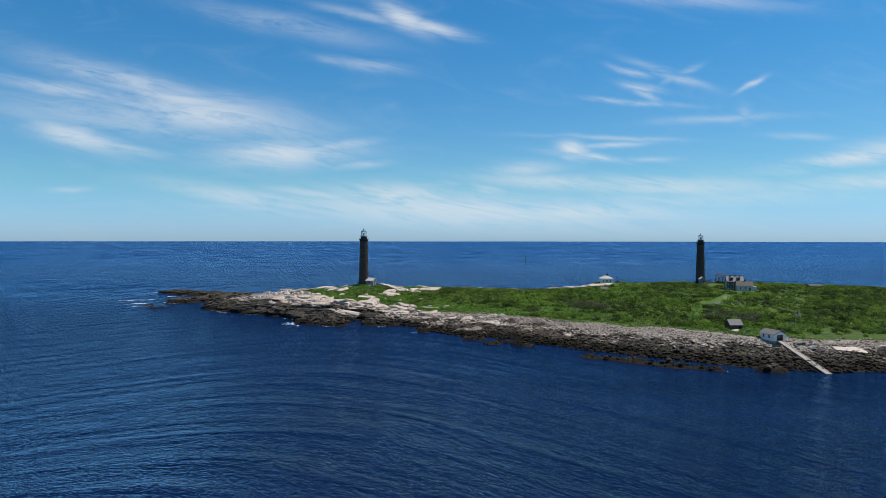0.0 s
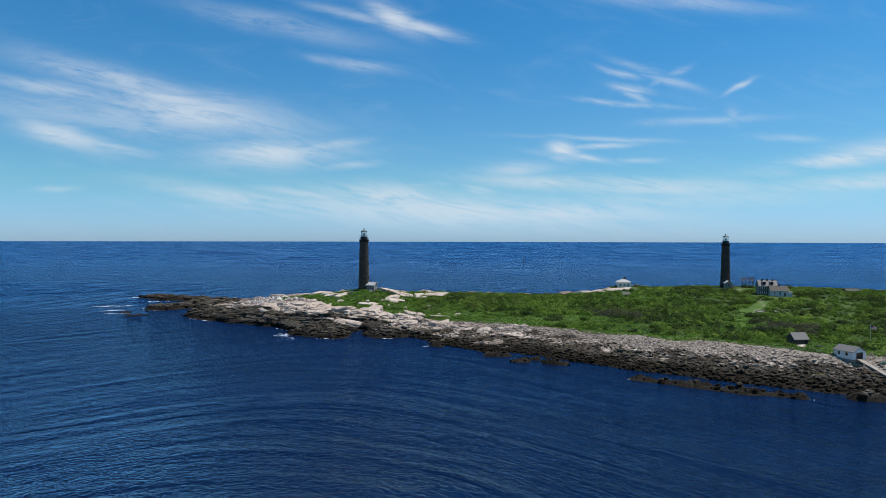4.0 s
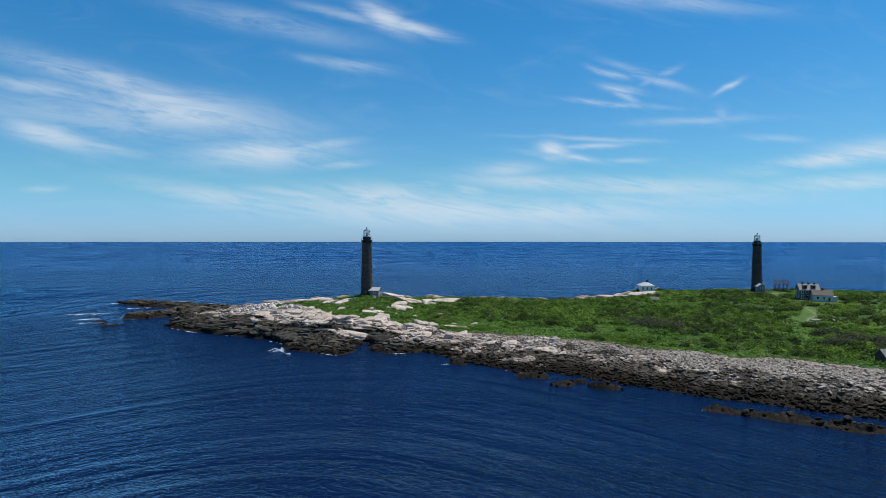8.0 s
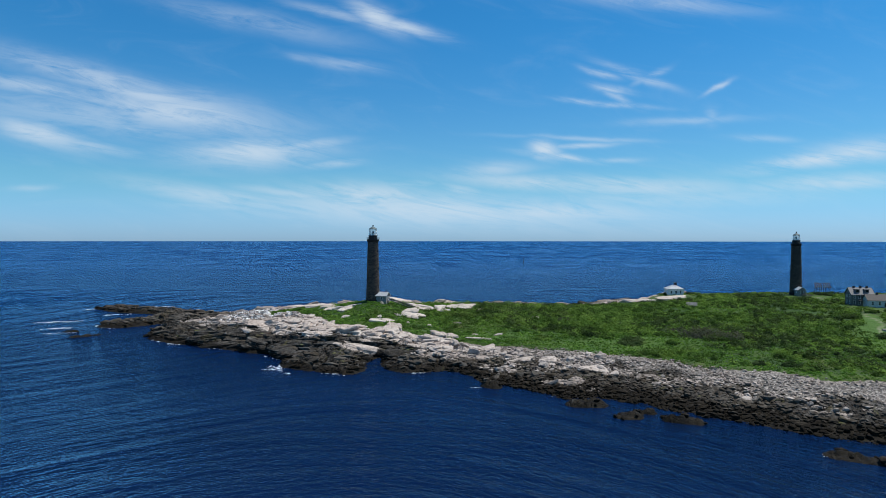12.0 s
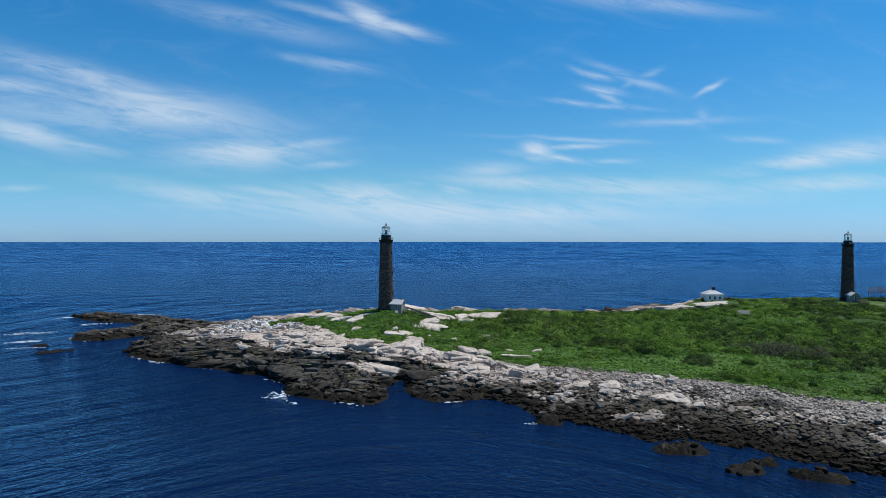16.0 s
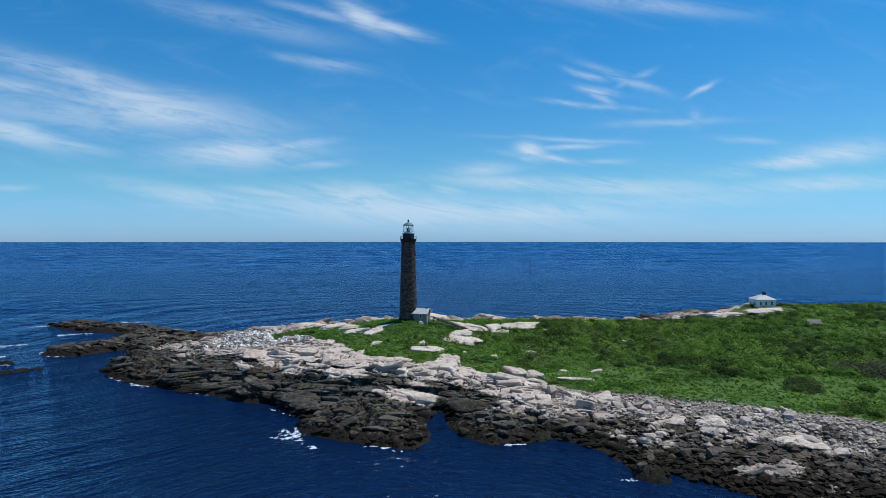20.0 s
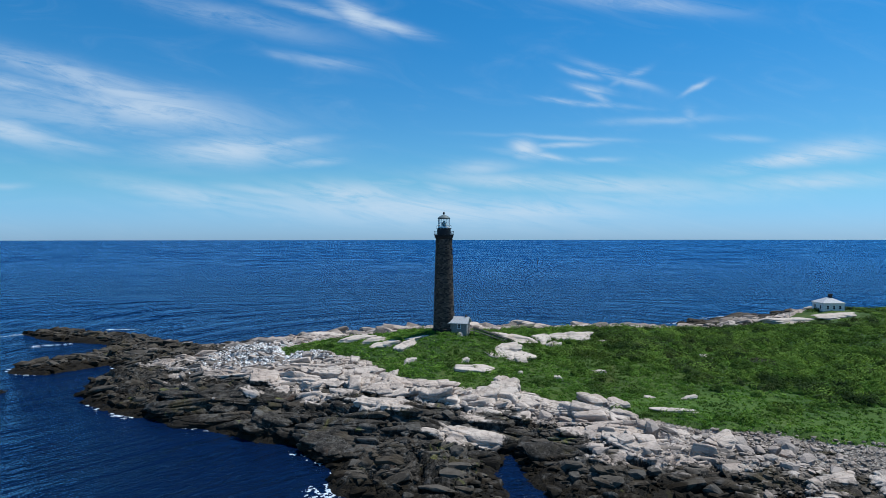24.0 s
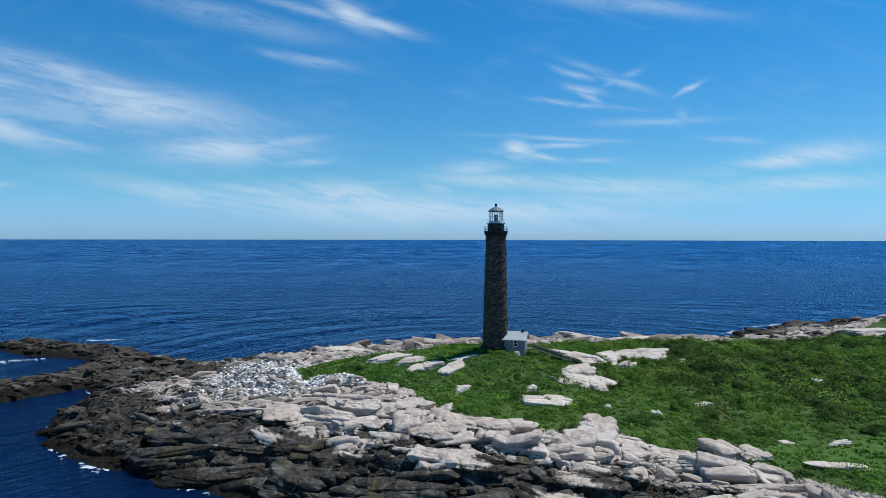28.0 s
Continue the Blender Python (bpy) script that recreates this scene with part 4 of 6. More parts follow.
BLOCKS_B = [(57, -87, 6, 4, 2.6, 30, 1), (70, -99, 8, 4, 2.6, -12, 4), (44, -72, 6, 4, 2.6, 25, 6), (27, -66, 5, 4, 2.8, 60, 3), (24, -72, 6, 4, 3.0, 10, 5), (-34, -40, 9, 5, 3.4, 12, 8), (-44, -36, 9, 5, 3.2, 20, 7),
            (18, -58, 4, 3, 2.6, 0, 9), (60, -98, 8, 4, 2.6, 6, 0), (81, -112, 9, 4.5, 2.2, -8, 2), (2, -64, 6, 4, 3.0, 40, 1), (34, -80, 7, 5, 3.0, -15, 6)]
# outcrops that break through the turf: x, y, length, breadth, height, turn, shape
TURF_ROCKS = [(-28, 1, 11, 4, 2.2, 25, 0), (-18, -7, 12, 5, 2.4, 32, 1), (-12, -11, 8, 3.4, 1.8, 38, 6), (-22, -3, 9, 3.2, 1.8, 26, 7), (-8, -4, 7, 3, 1.4, 15, 9), (-10.4, -21.9, 4.6, 3, 1.8, 10, 2), (6.2, -31, 11.5, 6, 2.2, 0, 3), (21, -15, 13, 10, 2.4, -30, 4), (17, -10, 8, 6, 2.0, 20, 8), (23, 8, 16, 11, 2.8, 10, 5), (34, 10, 9, 6, 2.2, 30, 2), (44, 12, 14, 8, 2.8, -12, 6), (53, 9, 7, 5, 2.4, 40, 1),
              (4.8, -5, 2.2, 2, 1.4, 0, 7), (4.3, -22.5, 2.4, 2, 1.2, 30, 8), (41, -31, 5, 3, 1.4, 20, 1)]
TURF_ROCKS_B = [(28.5, -35.6, 2.2, 2, 1.2, 60, 2), (79.7, -12.8, 4, 3, 1.7, 0, 3), (48, -49, 2.7, 2, 0.9, 10, 0), (49.6, -61.5, 9.5, 4, 1.7, -5, 9), (57, -50, 3.6, 2, 0.8, 0, 8), (19, -34, 2, 2, 1.2, 20, 7), (-15, -34, 2.6, 2, 1.5, 0, 6),
                (36, 2, 5, 3, 1.6, 40, 0)]
OCEAN_ROCKS = [(160, 72, 26, 10, 3.0, -6, 5), (178, 67, 18, 7, 2.0, 4, 4), (18, 56, 22, 9, 2.2, 6, 4), (44, 62, 24, 9, 2.4, -4, 5), (66, 64, 26, 10, 2.6, 8, 6), (92, 66, 22, 9, 2.0, 14, 3), (-24, 46, 16, 8, 2.4, 12, 1), (214, -181, 13, 6, 1.4, -6, 3), (233, -180, 12, 6, 1.4, 8, 5), (183, -155.5, 4.5, 2.6, 1.3, 10, 2), (-44, 40, 14, 7, 2.4, 20, 0)]


kr = np.random.default_rng(44)
CRAG_ME = [np_mesh("granite_crag", vv, ff_, M_BLOCK, True) for vv, ff_ in (stone_shape(5, 720 + i, 8, 1.0, 0.13, 9, 6, 0.035) for i in range(8))]
for x, y, ln, br, hi, turn, k_ in BLOCKS_A + BLOCKS_B:
    ob = new("granite_crag", CRAG_ME[k_ % 8])
    ob.matrix_world = pose(x, y, z_at(x, y) + 0.05 * hi, kr.normal(8, 4), kr.normal(0, 5), turn + kr.normal(0, 8)) @ Matrix.Diagonal((ln / 1.7, br / 1.5, hi * 0.55, 1))
    tagged(ob, "pale jointed granite crag standing above the shore rocks", "rock", "granite crags on the shore")
# long worn ledges along the grain of the rock
LEDGE_ME = [np_mesh("rock_ledge", vv, ff_, M_BLOCK, True) for vv, ff_ in (stone_shape(5, 760 + i, 9, 1.0, 0.14, 9, 7, 0.03) for i in range(8))]
ex, ey = scatter(64, -70, 34, -86, -26, lambda h, w_, d, g, r, x, y: (w_["grass"] < 0.05) & (d > 3) & (w_["cobble"] < 0.5) & (h > 0.5), 81)
for x, y in zip(ex, ey):
    ln, br, hi = kr.uniform(9, 19), kr.uniform(3.5, 7), kr.uniform(1.3, 2.6)
    e_ = 2.0
    gxx, gyy = (z_at(x + e_, y) - z_at(x - e_, y)) / (2 * e_), (z_at(x, y + e_) - z_at(x, y - e_)) / (2 * e_)
    lean_ = Matrix.Identity(4)
    lean_[2][0], lean_[2][1] = 0.8 * gxx, 0.8 * gyy
    ob = new("rock_ledge", LEDGE_ME[kr.integers(8)])
    ob.matrix_world = Matrix.Translation((x, y, z_at(x, y) - 0.05)) @ lean_ @ pose(0, 0, 0, 0, 0, -14 + kr.normal(0, 12)) @ Matrix.Diagonal((ln / 1.9, br / 1.8, hi * 0.95, 1))
    tagged(ob, "long worn granite ledge stepping down to the water", "rock", "ledges of the shore")
DOME_ME = [np_mesh("granite_outcrop", vv, ff_, M_BARE, True) for vv, ff_ in (stone_shape(5, 800 + i, 10, 1.0, 0.16, 6, 5, 0.045) for i in range(10))]
for x, y, ln, br, hi, turn, k_ in TURF_ROCKS + TURF_ROCKS_B + OCEAN_ROCKS:
    ob = new("granite_outcrop", DOME_ME[k_])
    e_ = 1.5
    gxx, gyy = (z_at(x + e_, y) - z_at(x - e_, y)) / (2 * e_), (z_at(x, y + e_) - z_at(x, y - e_)) / (2 * e_)
    lean_ = Matrix.Identity(4)
    lean_[2][0], lean_[2][1] = gxx, gyy
    ob.matrix_world = Matrix.Translation((x, y, z_at(x, y) - 0.12 * hi)) @ lean_ @ pose(0, 0, 0, 0, 0, turn) @ Matrix.Diagonal((ln / 1.65, br / 1.5, hi * 0.85, 1))
    tagged(ob, "pale granite outcrop breaking through green turf", "rock", "outcrops in the turf")

bx, by = scatter(280, -30, 90, -118, -40, lambda h, w_, d, g, r, x, y: (w_["grass"] < 0.05) & (d > 1) & (r < 0.4 + 0.6 * w_["cobble"]), 21)
br_ = np.random.default_rng(5)
for x, y in zip(bx, by):
    s = 0.5 + 1.5 * br_.random() ** 2.2
    ob = new("boulder", MEDIUM_ME[br_.integers(10)])
    ob.parent = ground
    ob.matrix_world = pose(x, y, z_at(x, y) + s * 0.2, br_.normal(0, 9), br_.normal(0, 9), br_.uniform(0, 360)) @ Matrix.Diagonal((s * br_.uniform(0.8, 1.3), s * br_.uniform(0.7, 1.1), s * br_.uniform(0.8, 1.2), 1))
# the jointed ledges: slabs lying along the grain of the rock, dipping towards the water
SLABS = [stone_shape(2, 600 + i, 9, 0.42, worn=12) for i in range(12)]
SLAB_ME = [np_mesh("slab", vv, ff_, M_BLOCK, True) for vv, ff_ in (stone_shape(3, 640 + i, 8, 0.46, 0.06, 10) for i in range(12))]
# big rounded blocks between the joints, along the foot of the turf
ROUND_ME = [np_mesh("granite_block", vv, ff_, M_BLOCK, True) for vv, ff_ in (stone_shape(4, 680 + i, 7, 0.86, 0.08, 9) for i in range(10))]
qx, qy = scatter(105, -46, 62, -84, -16, lambda h, w_, d, g, r, x, y: (g < -1.2) & (g > -17) & (d > 8) & (r < np.where(x > 36, 0.25, np.where(x < -12, 0.45, 1.0))) & ((x < 14) | (x > 27) | (g > -4)), 91)
qr = np.random.default_rng(92)
for x, y in zip(qx, qy):
    s = 0.9 + 1.5 * qr.random() ** 1.6
    ob = new("granite_block", ROUND_ME[qr.integers(10)])
    ob.matrix_world = pose(x, y, z_at(x, y) + 0.12 * s, qr.normal(7, 6), qr.normal(-3, 6), -18 + (90 if qr.random() < 0.25 else 0) + qr.normal(0, 9)) @ Matrix.Diagonal((s * qr.uniform(1.1, 1.9), s * qr.uniform(0.75, 1.1), s * qr.uniform(0.7, 1.15), 1))
    tagged(ob, "big rounded pale granite block between dark joints", "rock", "granite blocks below the turf")
LEDGE = lambda h, w_, d, g, r, x, y: (w_["grass"] < 0.12) & (d > 1.5) & (w_["cobble"] < 0.5) & (h > 0.3)
lx_, ly_ = scatter(290, -50, 32, -80, -30, LEDGE, 61)
lr = np.random.default_rng(62)
for x, y in zip(lx_, ly_):
    s = 0.7 + 1.8 * lr.random() ** 1.8
    ob = new("slab", SLAB_ME[lr.integers(12)])
    ob.parent = ground
    ob.matrix_world = pose(x, y, z_at(x, y) + 0.06 * s, lr.normal(9, 11), lr.normal(-5, 9), -18 + lr.normal(0, 18)) @ Matrix.Diagonal((s * lr.uniform(1.3, 2.4), s * lr.uniform(0.5, 0.9), s * lr.uniform(0.8, 1.5), 1))


def joined_slabs(name, xs, ys, sizes, label, seed):
    r = np.random.default_rng(seed)
    zs = height(xs, ys)
    V, F, base = [], [], 0
    for i in range(len(xs)):
        vv, ff_ = (SLABS if sizes[i] > 0.7 else SMALL)[i % 12]
        s = sizes[i]
        m = np.array(pose(xs[i], ys[i], zs[i] + 0.05 * s, r.normal(9, 12), r.normal(-5, 10), -18 + r.normal(0, 20)) @ Matrix.Diagonal((s * r.uniform(1.2, 2.4), s * r.uniform(0.45, 0.9), s * r.uniform(0.8, 1.4), 1)))
        V.append(vv @ m[:3, :3].T + m[:3, 3])
        F.append(ff_ + base)
        base += len(vv)
    tagged(new(name, np_mesh(name, np.vstack(V), np.vstack(F), M_BEACH)), label, "ledges", kind="stuff")


lx_, ly_ = scatter(2500, -112, 62, -112, 40, LEDGE, 63)
joined_slabs("ledge_slabs", lx_, ly_, 0.3 + 1.7 * np.random.default_rng(64).random(len(lx_)) ** 3.0, "jointed granite slabs stepping down to the water", 65)
lx_, ly_ = scatter(500, -190, -100, -15, 105, LEDGE, 66)
joined_slabs("ledge_slabs", lx_, ly_, 0.6 + 1.8 * np.random.default_rng(67).random(len(lx_)) ** 2, "dark weed-grown slabs of the low point", 68)
lx_, ly_ = scatter(420, -60, 230, 40, 140, LEDGE, 69)
joined_slabs("ledge_slabs", lx_, ly_, 0.9 + 2.6 * np.random.default_rng(70).random(len(lx_)) ** 2, "pale granite slabs of the ocean shore", 71)
lx_, ly_ = scatter(520, 40, 130, -165, -80, lambda h, w_, d, g, r, x, y: (w_["grass"] < 0.1) & (d > 0) & (d < 22), 72)
joined_slabs("ledge_slabs", lx_, ly_, 0.35 + 1.3 * np.random.default_rng(73).random(len(lx_)) ** 2.5, "dark granite slabs at the foot of the beach", 74)
def beach_size(x, y, seed):
    """Shingle under the turf, coarser stones towards the water."""
    g = inside_distance(x, y, TURF)
    return (0.16 + 0.85 * np.random.default_rng(seed).random(len(x)) ** 4.5) * (0.6 + 0.55 * sstep(-g, 2, 20))


cx, cy = scatter(12000, 20, 120, -160, -55, lambda h, w_, d, g, r, x, y: (w_["cobble"] > 0.25) & (d > -0.5), 22)
joined_stones("beach_stones", cx, cy, beach_size(cx, cy, 3), SMALL, M_BEACH, "pale and weed-dark granite stones of a storm beach", seed=2)
cx, cy = scatter(9000, 112, 250, -212, -110, lambda h, w_, d, g, r, x, y: (w_["cobble"] > 0.25) & (d > -0.5), 23)
joined_stones("beach_stones", cx, cy, beach_size(cx, cy, 4), SMALL, M_BEACH, "pale and weed-dark granite stones of a storm beach", seed=3)
cx, cy = scatter(420, 40, 185, -214, -108, lambda h, w_, d, g, r, x, y: (h > 0.05) & (d < 1.5), 75)
joined_stones("reef_rocks", cx, cy, 0.5 + 1.0 * np.random.default_rng(76).random(len(cx)) ** 2, SMALL, M_BEACH, "black weed-covered rocks awash off the beach", seed=77)
cx, cy = scatter(2600, -4, 62, -84, -42, lambda h, w_, d, g, r, x, y: (w_["grass"] < 0.3) & (d > 3) & (r < 0.25 + w_["cobble"]), 81)
joined_stones("scree", cx, cy, 0.12 + 0.4 * np.random.default_rng(82).random(len(cx)) ** 3, SMALL, M_BEACH, "small broken granite stones filling the gullies", 0.1, 83)
guano_m, uk = material("whitened_stone")
ug = uk.noise(uk.pos, 2.2, 5.0, 0.7, 0.4).outputs["Fac"]
ui = uk.ramp(uk.geo.outputs["Random Per Island"], 0.55, 0.75)
finish(uk, uk.mix(uk.m("MAXIMUM", uk.ramp(ug, 0.50, 0.62), ui), (0.78, 0.76, 0.73), (0.16, 0.14, 0.125)), 0.9, ug, 0.5, 0.1)
M_GUANO = guano_m
cx, cy = scatter(5200, -76, -18, -22, 22, lambda h, w_, d, g, r, x, y: (w_["grass"] < 0.15) & (r < 1.4 * w_["guano"] ** 1.2), 78)
joined_stones("whitened_stones", cx, cy, 0.14 + 0.42 * np.random.default_rng(79).random(len(cx)) ** 3, SMALL, M_GUANO, "loose stones whitened by seabirds beside the turf", 0.0, 80)
cx, cy = scatter(2600, -118, 42, -105, 60, lambda h, w_, d, g, r, x, y: (w_["grass"] < 0.1) & (d > 0) & (d < 60), 24)
joined_stones("loose_rocks", cx, cy, 0.18 + 0.7 * np.random.default_rng(6).random(len(cx)) ** 3, SMALL, M_BEACH, "loose granite rocks lying on the ledges", seed=4)


# ================= plants =================
def foliage(name, xs, ys, radii, highs, leaves, mat, label, category, seed, size=0.3, kind="stuff"):
    """Scrub: each bush a dome of many small leaf clumps facing all ways."""
    r = np.random.default_rng(seed)
    n = len(xs)
    zs = height(xs, ys)
    m = n * leaves
    own = np.repeat(np.arange(n), leaves)
    az, el = r.uniform(0, 6.283, m), np.arcsin(r.uniform(-0.1, 1, m))
    rr = r.uniform(0.65, 1.08, m)
    lump = 0.75 + 0.5 * hash2(np.floor(az * 1.6), own, 9)
    cx_ = xs[own] + radii[own] * rr * lump * np.cos(el) * np.cos(az)
    cy_ = ys[own] + radii[own] * rr * lump * np.cos(el) * np.sin(az)
    cz_ = zs[own] + highs[own] * (0.1 + 0.9 * rr * lump * np.sin(el))
    c = np.stack([cx_, cy_, cz_], -1)
    nrm = np.stack([np.cos(el) * np.cos(az), np.cos(el) * np.sin(az), np.sin(el) + 0.45], -1) + r.normal(0, 0.32, (m, 3))
    nrm /= np.linalg.norm(nrm, axis=1)[:, None]
    t = np.cross(nrm, r.normal(size=(m, 3)))
    t /= np.linalg.norm(t, axis=1)[:, None]
    b = np.cross(nrm, t)
    s = (size * r.uniform(0.6, 1.5, m))[:, None]
    pts = np.stack([c - t * s, c + b * s * 0.55, c + t * s + nrm * s * 0.35, c - b * s * 0.55], 1).reshape(-1, 3)
    f = np.arange(m * 4).reshape(-1, 4)
    me = np_mesh(name, pts, f, mat)
    me.attributes.new("bush", "FLOAT", "POINT").data.foreach_set("value", np.repeat(r.random(n), leaves * 4).astype(np.float32))
    return tagged(new(name, me), label, category, kind=kind)


def yard(x, y):
    """Kept short round the south tower and the keeper's house."""
    return (np.hypot((x - 254) / 14, (y - 58) / 14) < 1) | (np.hypot((x - 258) / 15, (y - 6) / 15) < 1) | (np.hypot((x - 190) / 10, (y + 158) / 14) < 1) | (np.hypot((x - 172) / 24, (y - 70) / 12) < 1)


def scrub_field(x, y):
    return fbm(x / 26, y / 26, 77, 3)


sx, sy = scatter(5200, 40, 400, -185, 110, lambda h, w_, d, g, r, x, y: (g > 3) & ~yard(x, y) & (w_["mown"] < 0.35) & (r < (0.25 + 0.75 * sstep(scrub_field(x, y), 0.34, 0.52)) * (0.10 + 0.90 * sstep(x + 0.9 * (y + 40), 50, 105))), 31)
q = np.random.default_rng(8)
su_ = q.random(len(sx)) ** 2.0
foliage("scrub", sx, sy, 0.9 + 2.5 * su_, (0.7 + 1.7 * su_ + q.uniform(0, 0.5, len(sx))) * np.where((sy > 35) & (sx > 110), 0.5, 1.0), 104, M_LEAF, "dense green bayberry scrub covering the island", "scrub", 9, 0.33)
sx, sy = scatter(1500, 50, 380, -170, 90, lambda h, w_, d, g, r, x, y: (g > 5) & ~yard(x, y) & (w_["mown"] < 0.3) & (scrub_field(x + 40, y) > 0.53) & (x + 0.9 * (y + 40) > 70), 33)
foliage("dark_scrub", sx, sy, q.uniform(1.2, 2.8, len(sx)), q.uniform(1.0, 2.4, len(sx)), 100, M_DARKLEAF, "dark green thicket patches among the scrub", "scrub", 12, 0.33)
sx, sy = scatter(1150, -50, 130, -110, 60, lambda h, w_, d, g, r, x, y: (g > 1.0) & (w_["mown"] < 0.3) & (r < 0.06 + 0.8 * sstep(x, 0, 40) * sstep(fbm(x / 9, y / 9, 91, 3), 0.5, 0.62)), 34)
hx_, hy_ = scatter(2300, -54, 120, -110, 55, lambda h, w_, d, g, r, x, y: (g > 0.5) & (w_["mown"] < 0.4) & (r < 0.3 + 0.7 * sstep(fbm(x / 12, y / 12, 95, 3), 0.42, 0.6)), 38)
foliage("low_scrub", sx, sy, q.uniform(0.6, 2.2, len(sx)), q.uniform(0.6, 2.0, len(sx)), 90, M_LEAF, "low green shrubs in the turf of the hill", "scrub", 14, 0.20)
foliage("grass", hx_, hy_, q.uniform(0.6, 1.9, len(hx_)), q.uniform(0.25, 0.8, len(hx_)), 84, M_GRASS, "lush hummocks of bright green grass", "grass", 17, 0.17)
gx_, gy_ = scatter(27000, -54, 205, -172, 50, lambda h, w_, d, g, r, x, y: g > -0.3, 36)
foliage("grass", gx_, gy_, np.full(len(gx_), 0.45), q.uniform(0.2, 0.5, len(gx_)), 8, M_GRASS, "rough green grass tufts", "grass", 15, 0.24)


# ================= the two lighthouses =================
def tower_shaft():
    """A tapered granite shaft: every block of every course stands a little in or out of the face."""
    r = np.random.default_rng(17)
    V, F, A, base = [], [], [], 0
    courses, blocks = 76, 26
    box_faces = np.array([[0, 1, 2, 3], [4, 5, 1, 0], [3, 2, 6, 7], [1, 5, 6, 2], [4, 0, 3, 7]])
    for c in range(courses):
        z0, z1 = 30.2 * c / courses, 30.2 * (c + 1) / courses - 0.03
        ra, rb = 3.45 - 0.85 * (z0 / 30.2) ** 0.85, 3.45 - 0.85 * (z1 / 30.2) ** 0.85
        turn = r.uniform(0, 0.24)
        edges = np.sort(turn + (np.arange(blocks) + r.uniform(-0.22, 0.22, blocks)) * 2 * math.pi / blocks)
        for i in range(blocks):
            a0, a1 = edges[i] + 0.004, (edges[i + 1] if i + 1 < blocks else edges[0] + 2 * math.pi) - 0.004
            out = r.normal(0.0, 0.06)
            tip = r.normal(0, 0.02, 4)
            P = []
            for rad_in in (0.0, -0.25):
                for a, rr, z, k in ((a0, ra, z0, 0), (a1, ra, z0, 1), (a1, rb, z1, 2), (a0, rb, z1, 3)):
                    q_ = rr + (out + tip[k] if rad_in == 0 else rad_in)
                    P.append((q_ * math.cos(a), q_ * math.sin(a), z))
            V += P
            F.append(box_faces + base)
            A += [r.random()] * 8
            base += 8
    me = np_mesh("shaft", np.array(V), np.vstack(F), M_TOWER)
    me.attributes.new("block", "FLOAT", "POINT").data.foreach_set("value", np.array(A, np.float32))
    return me


SHAFT_ME = tower_shaft()


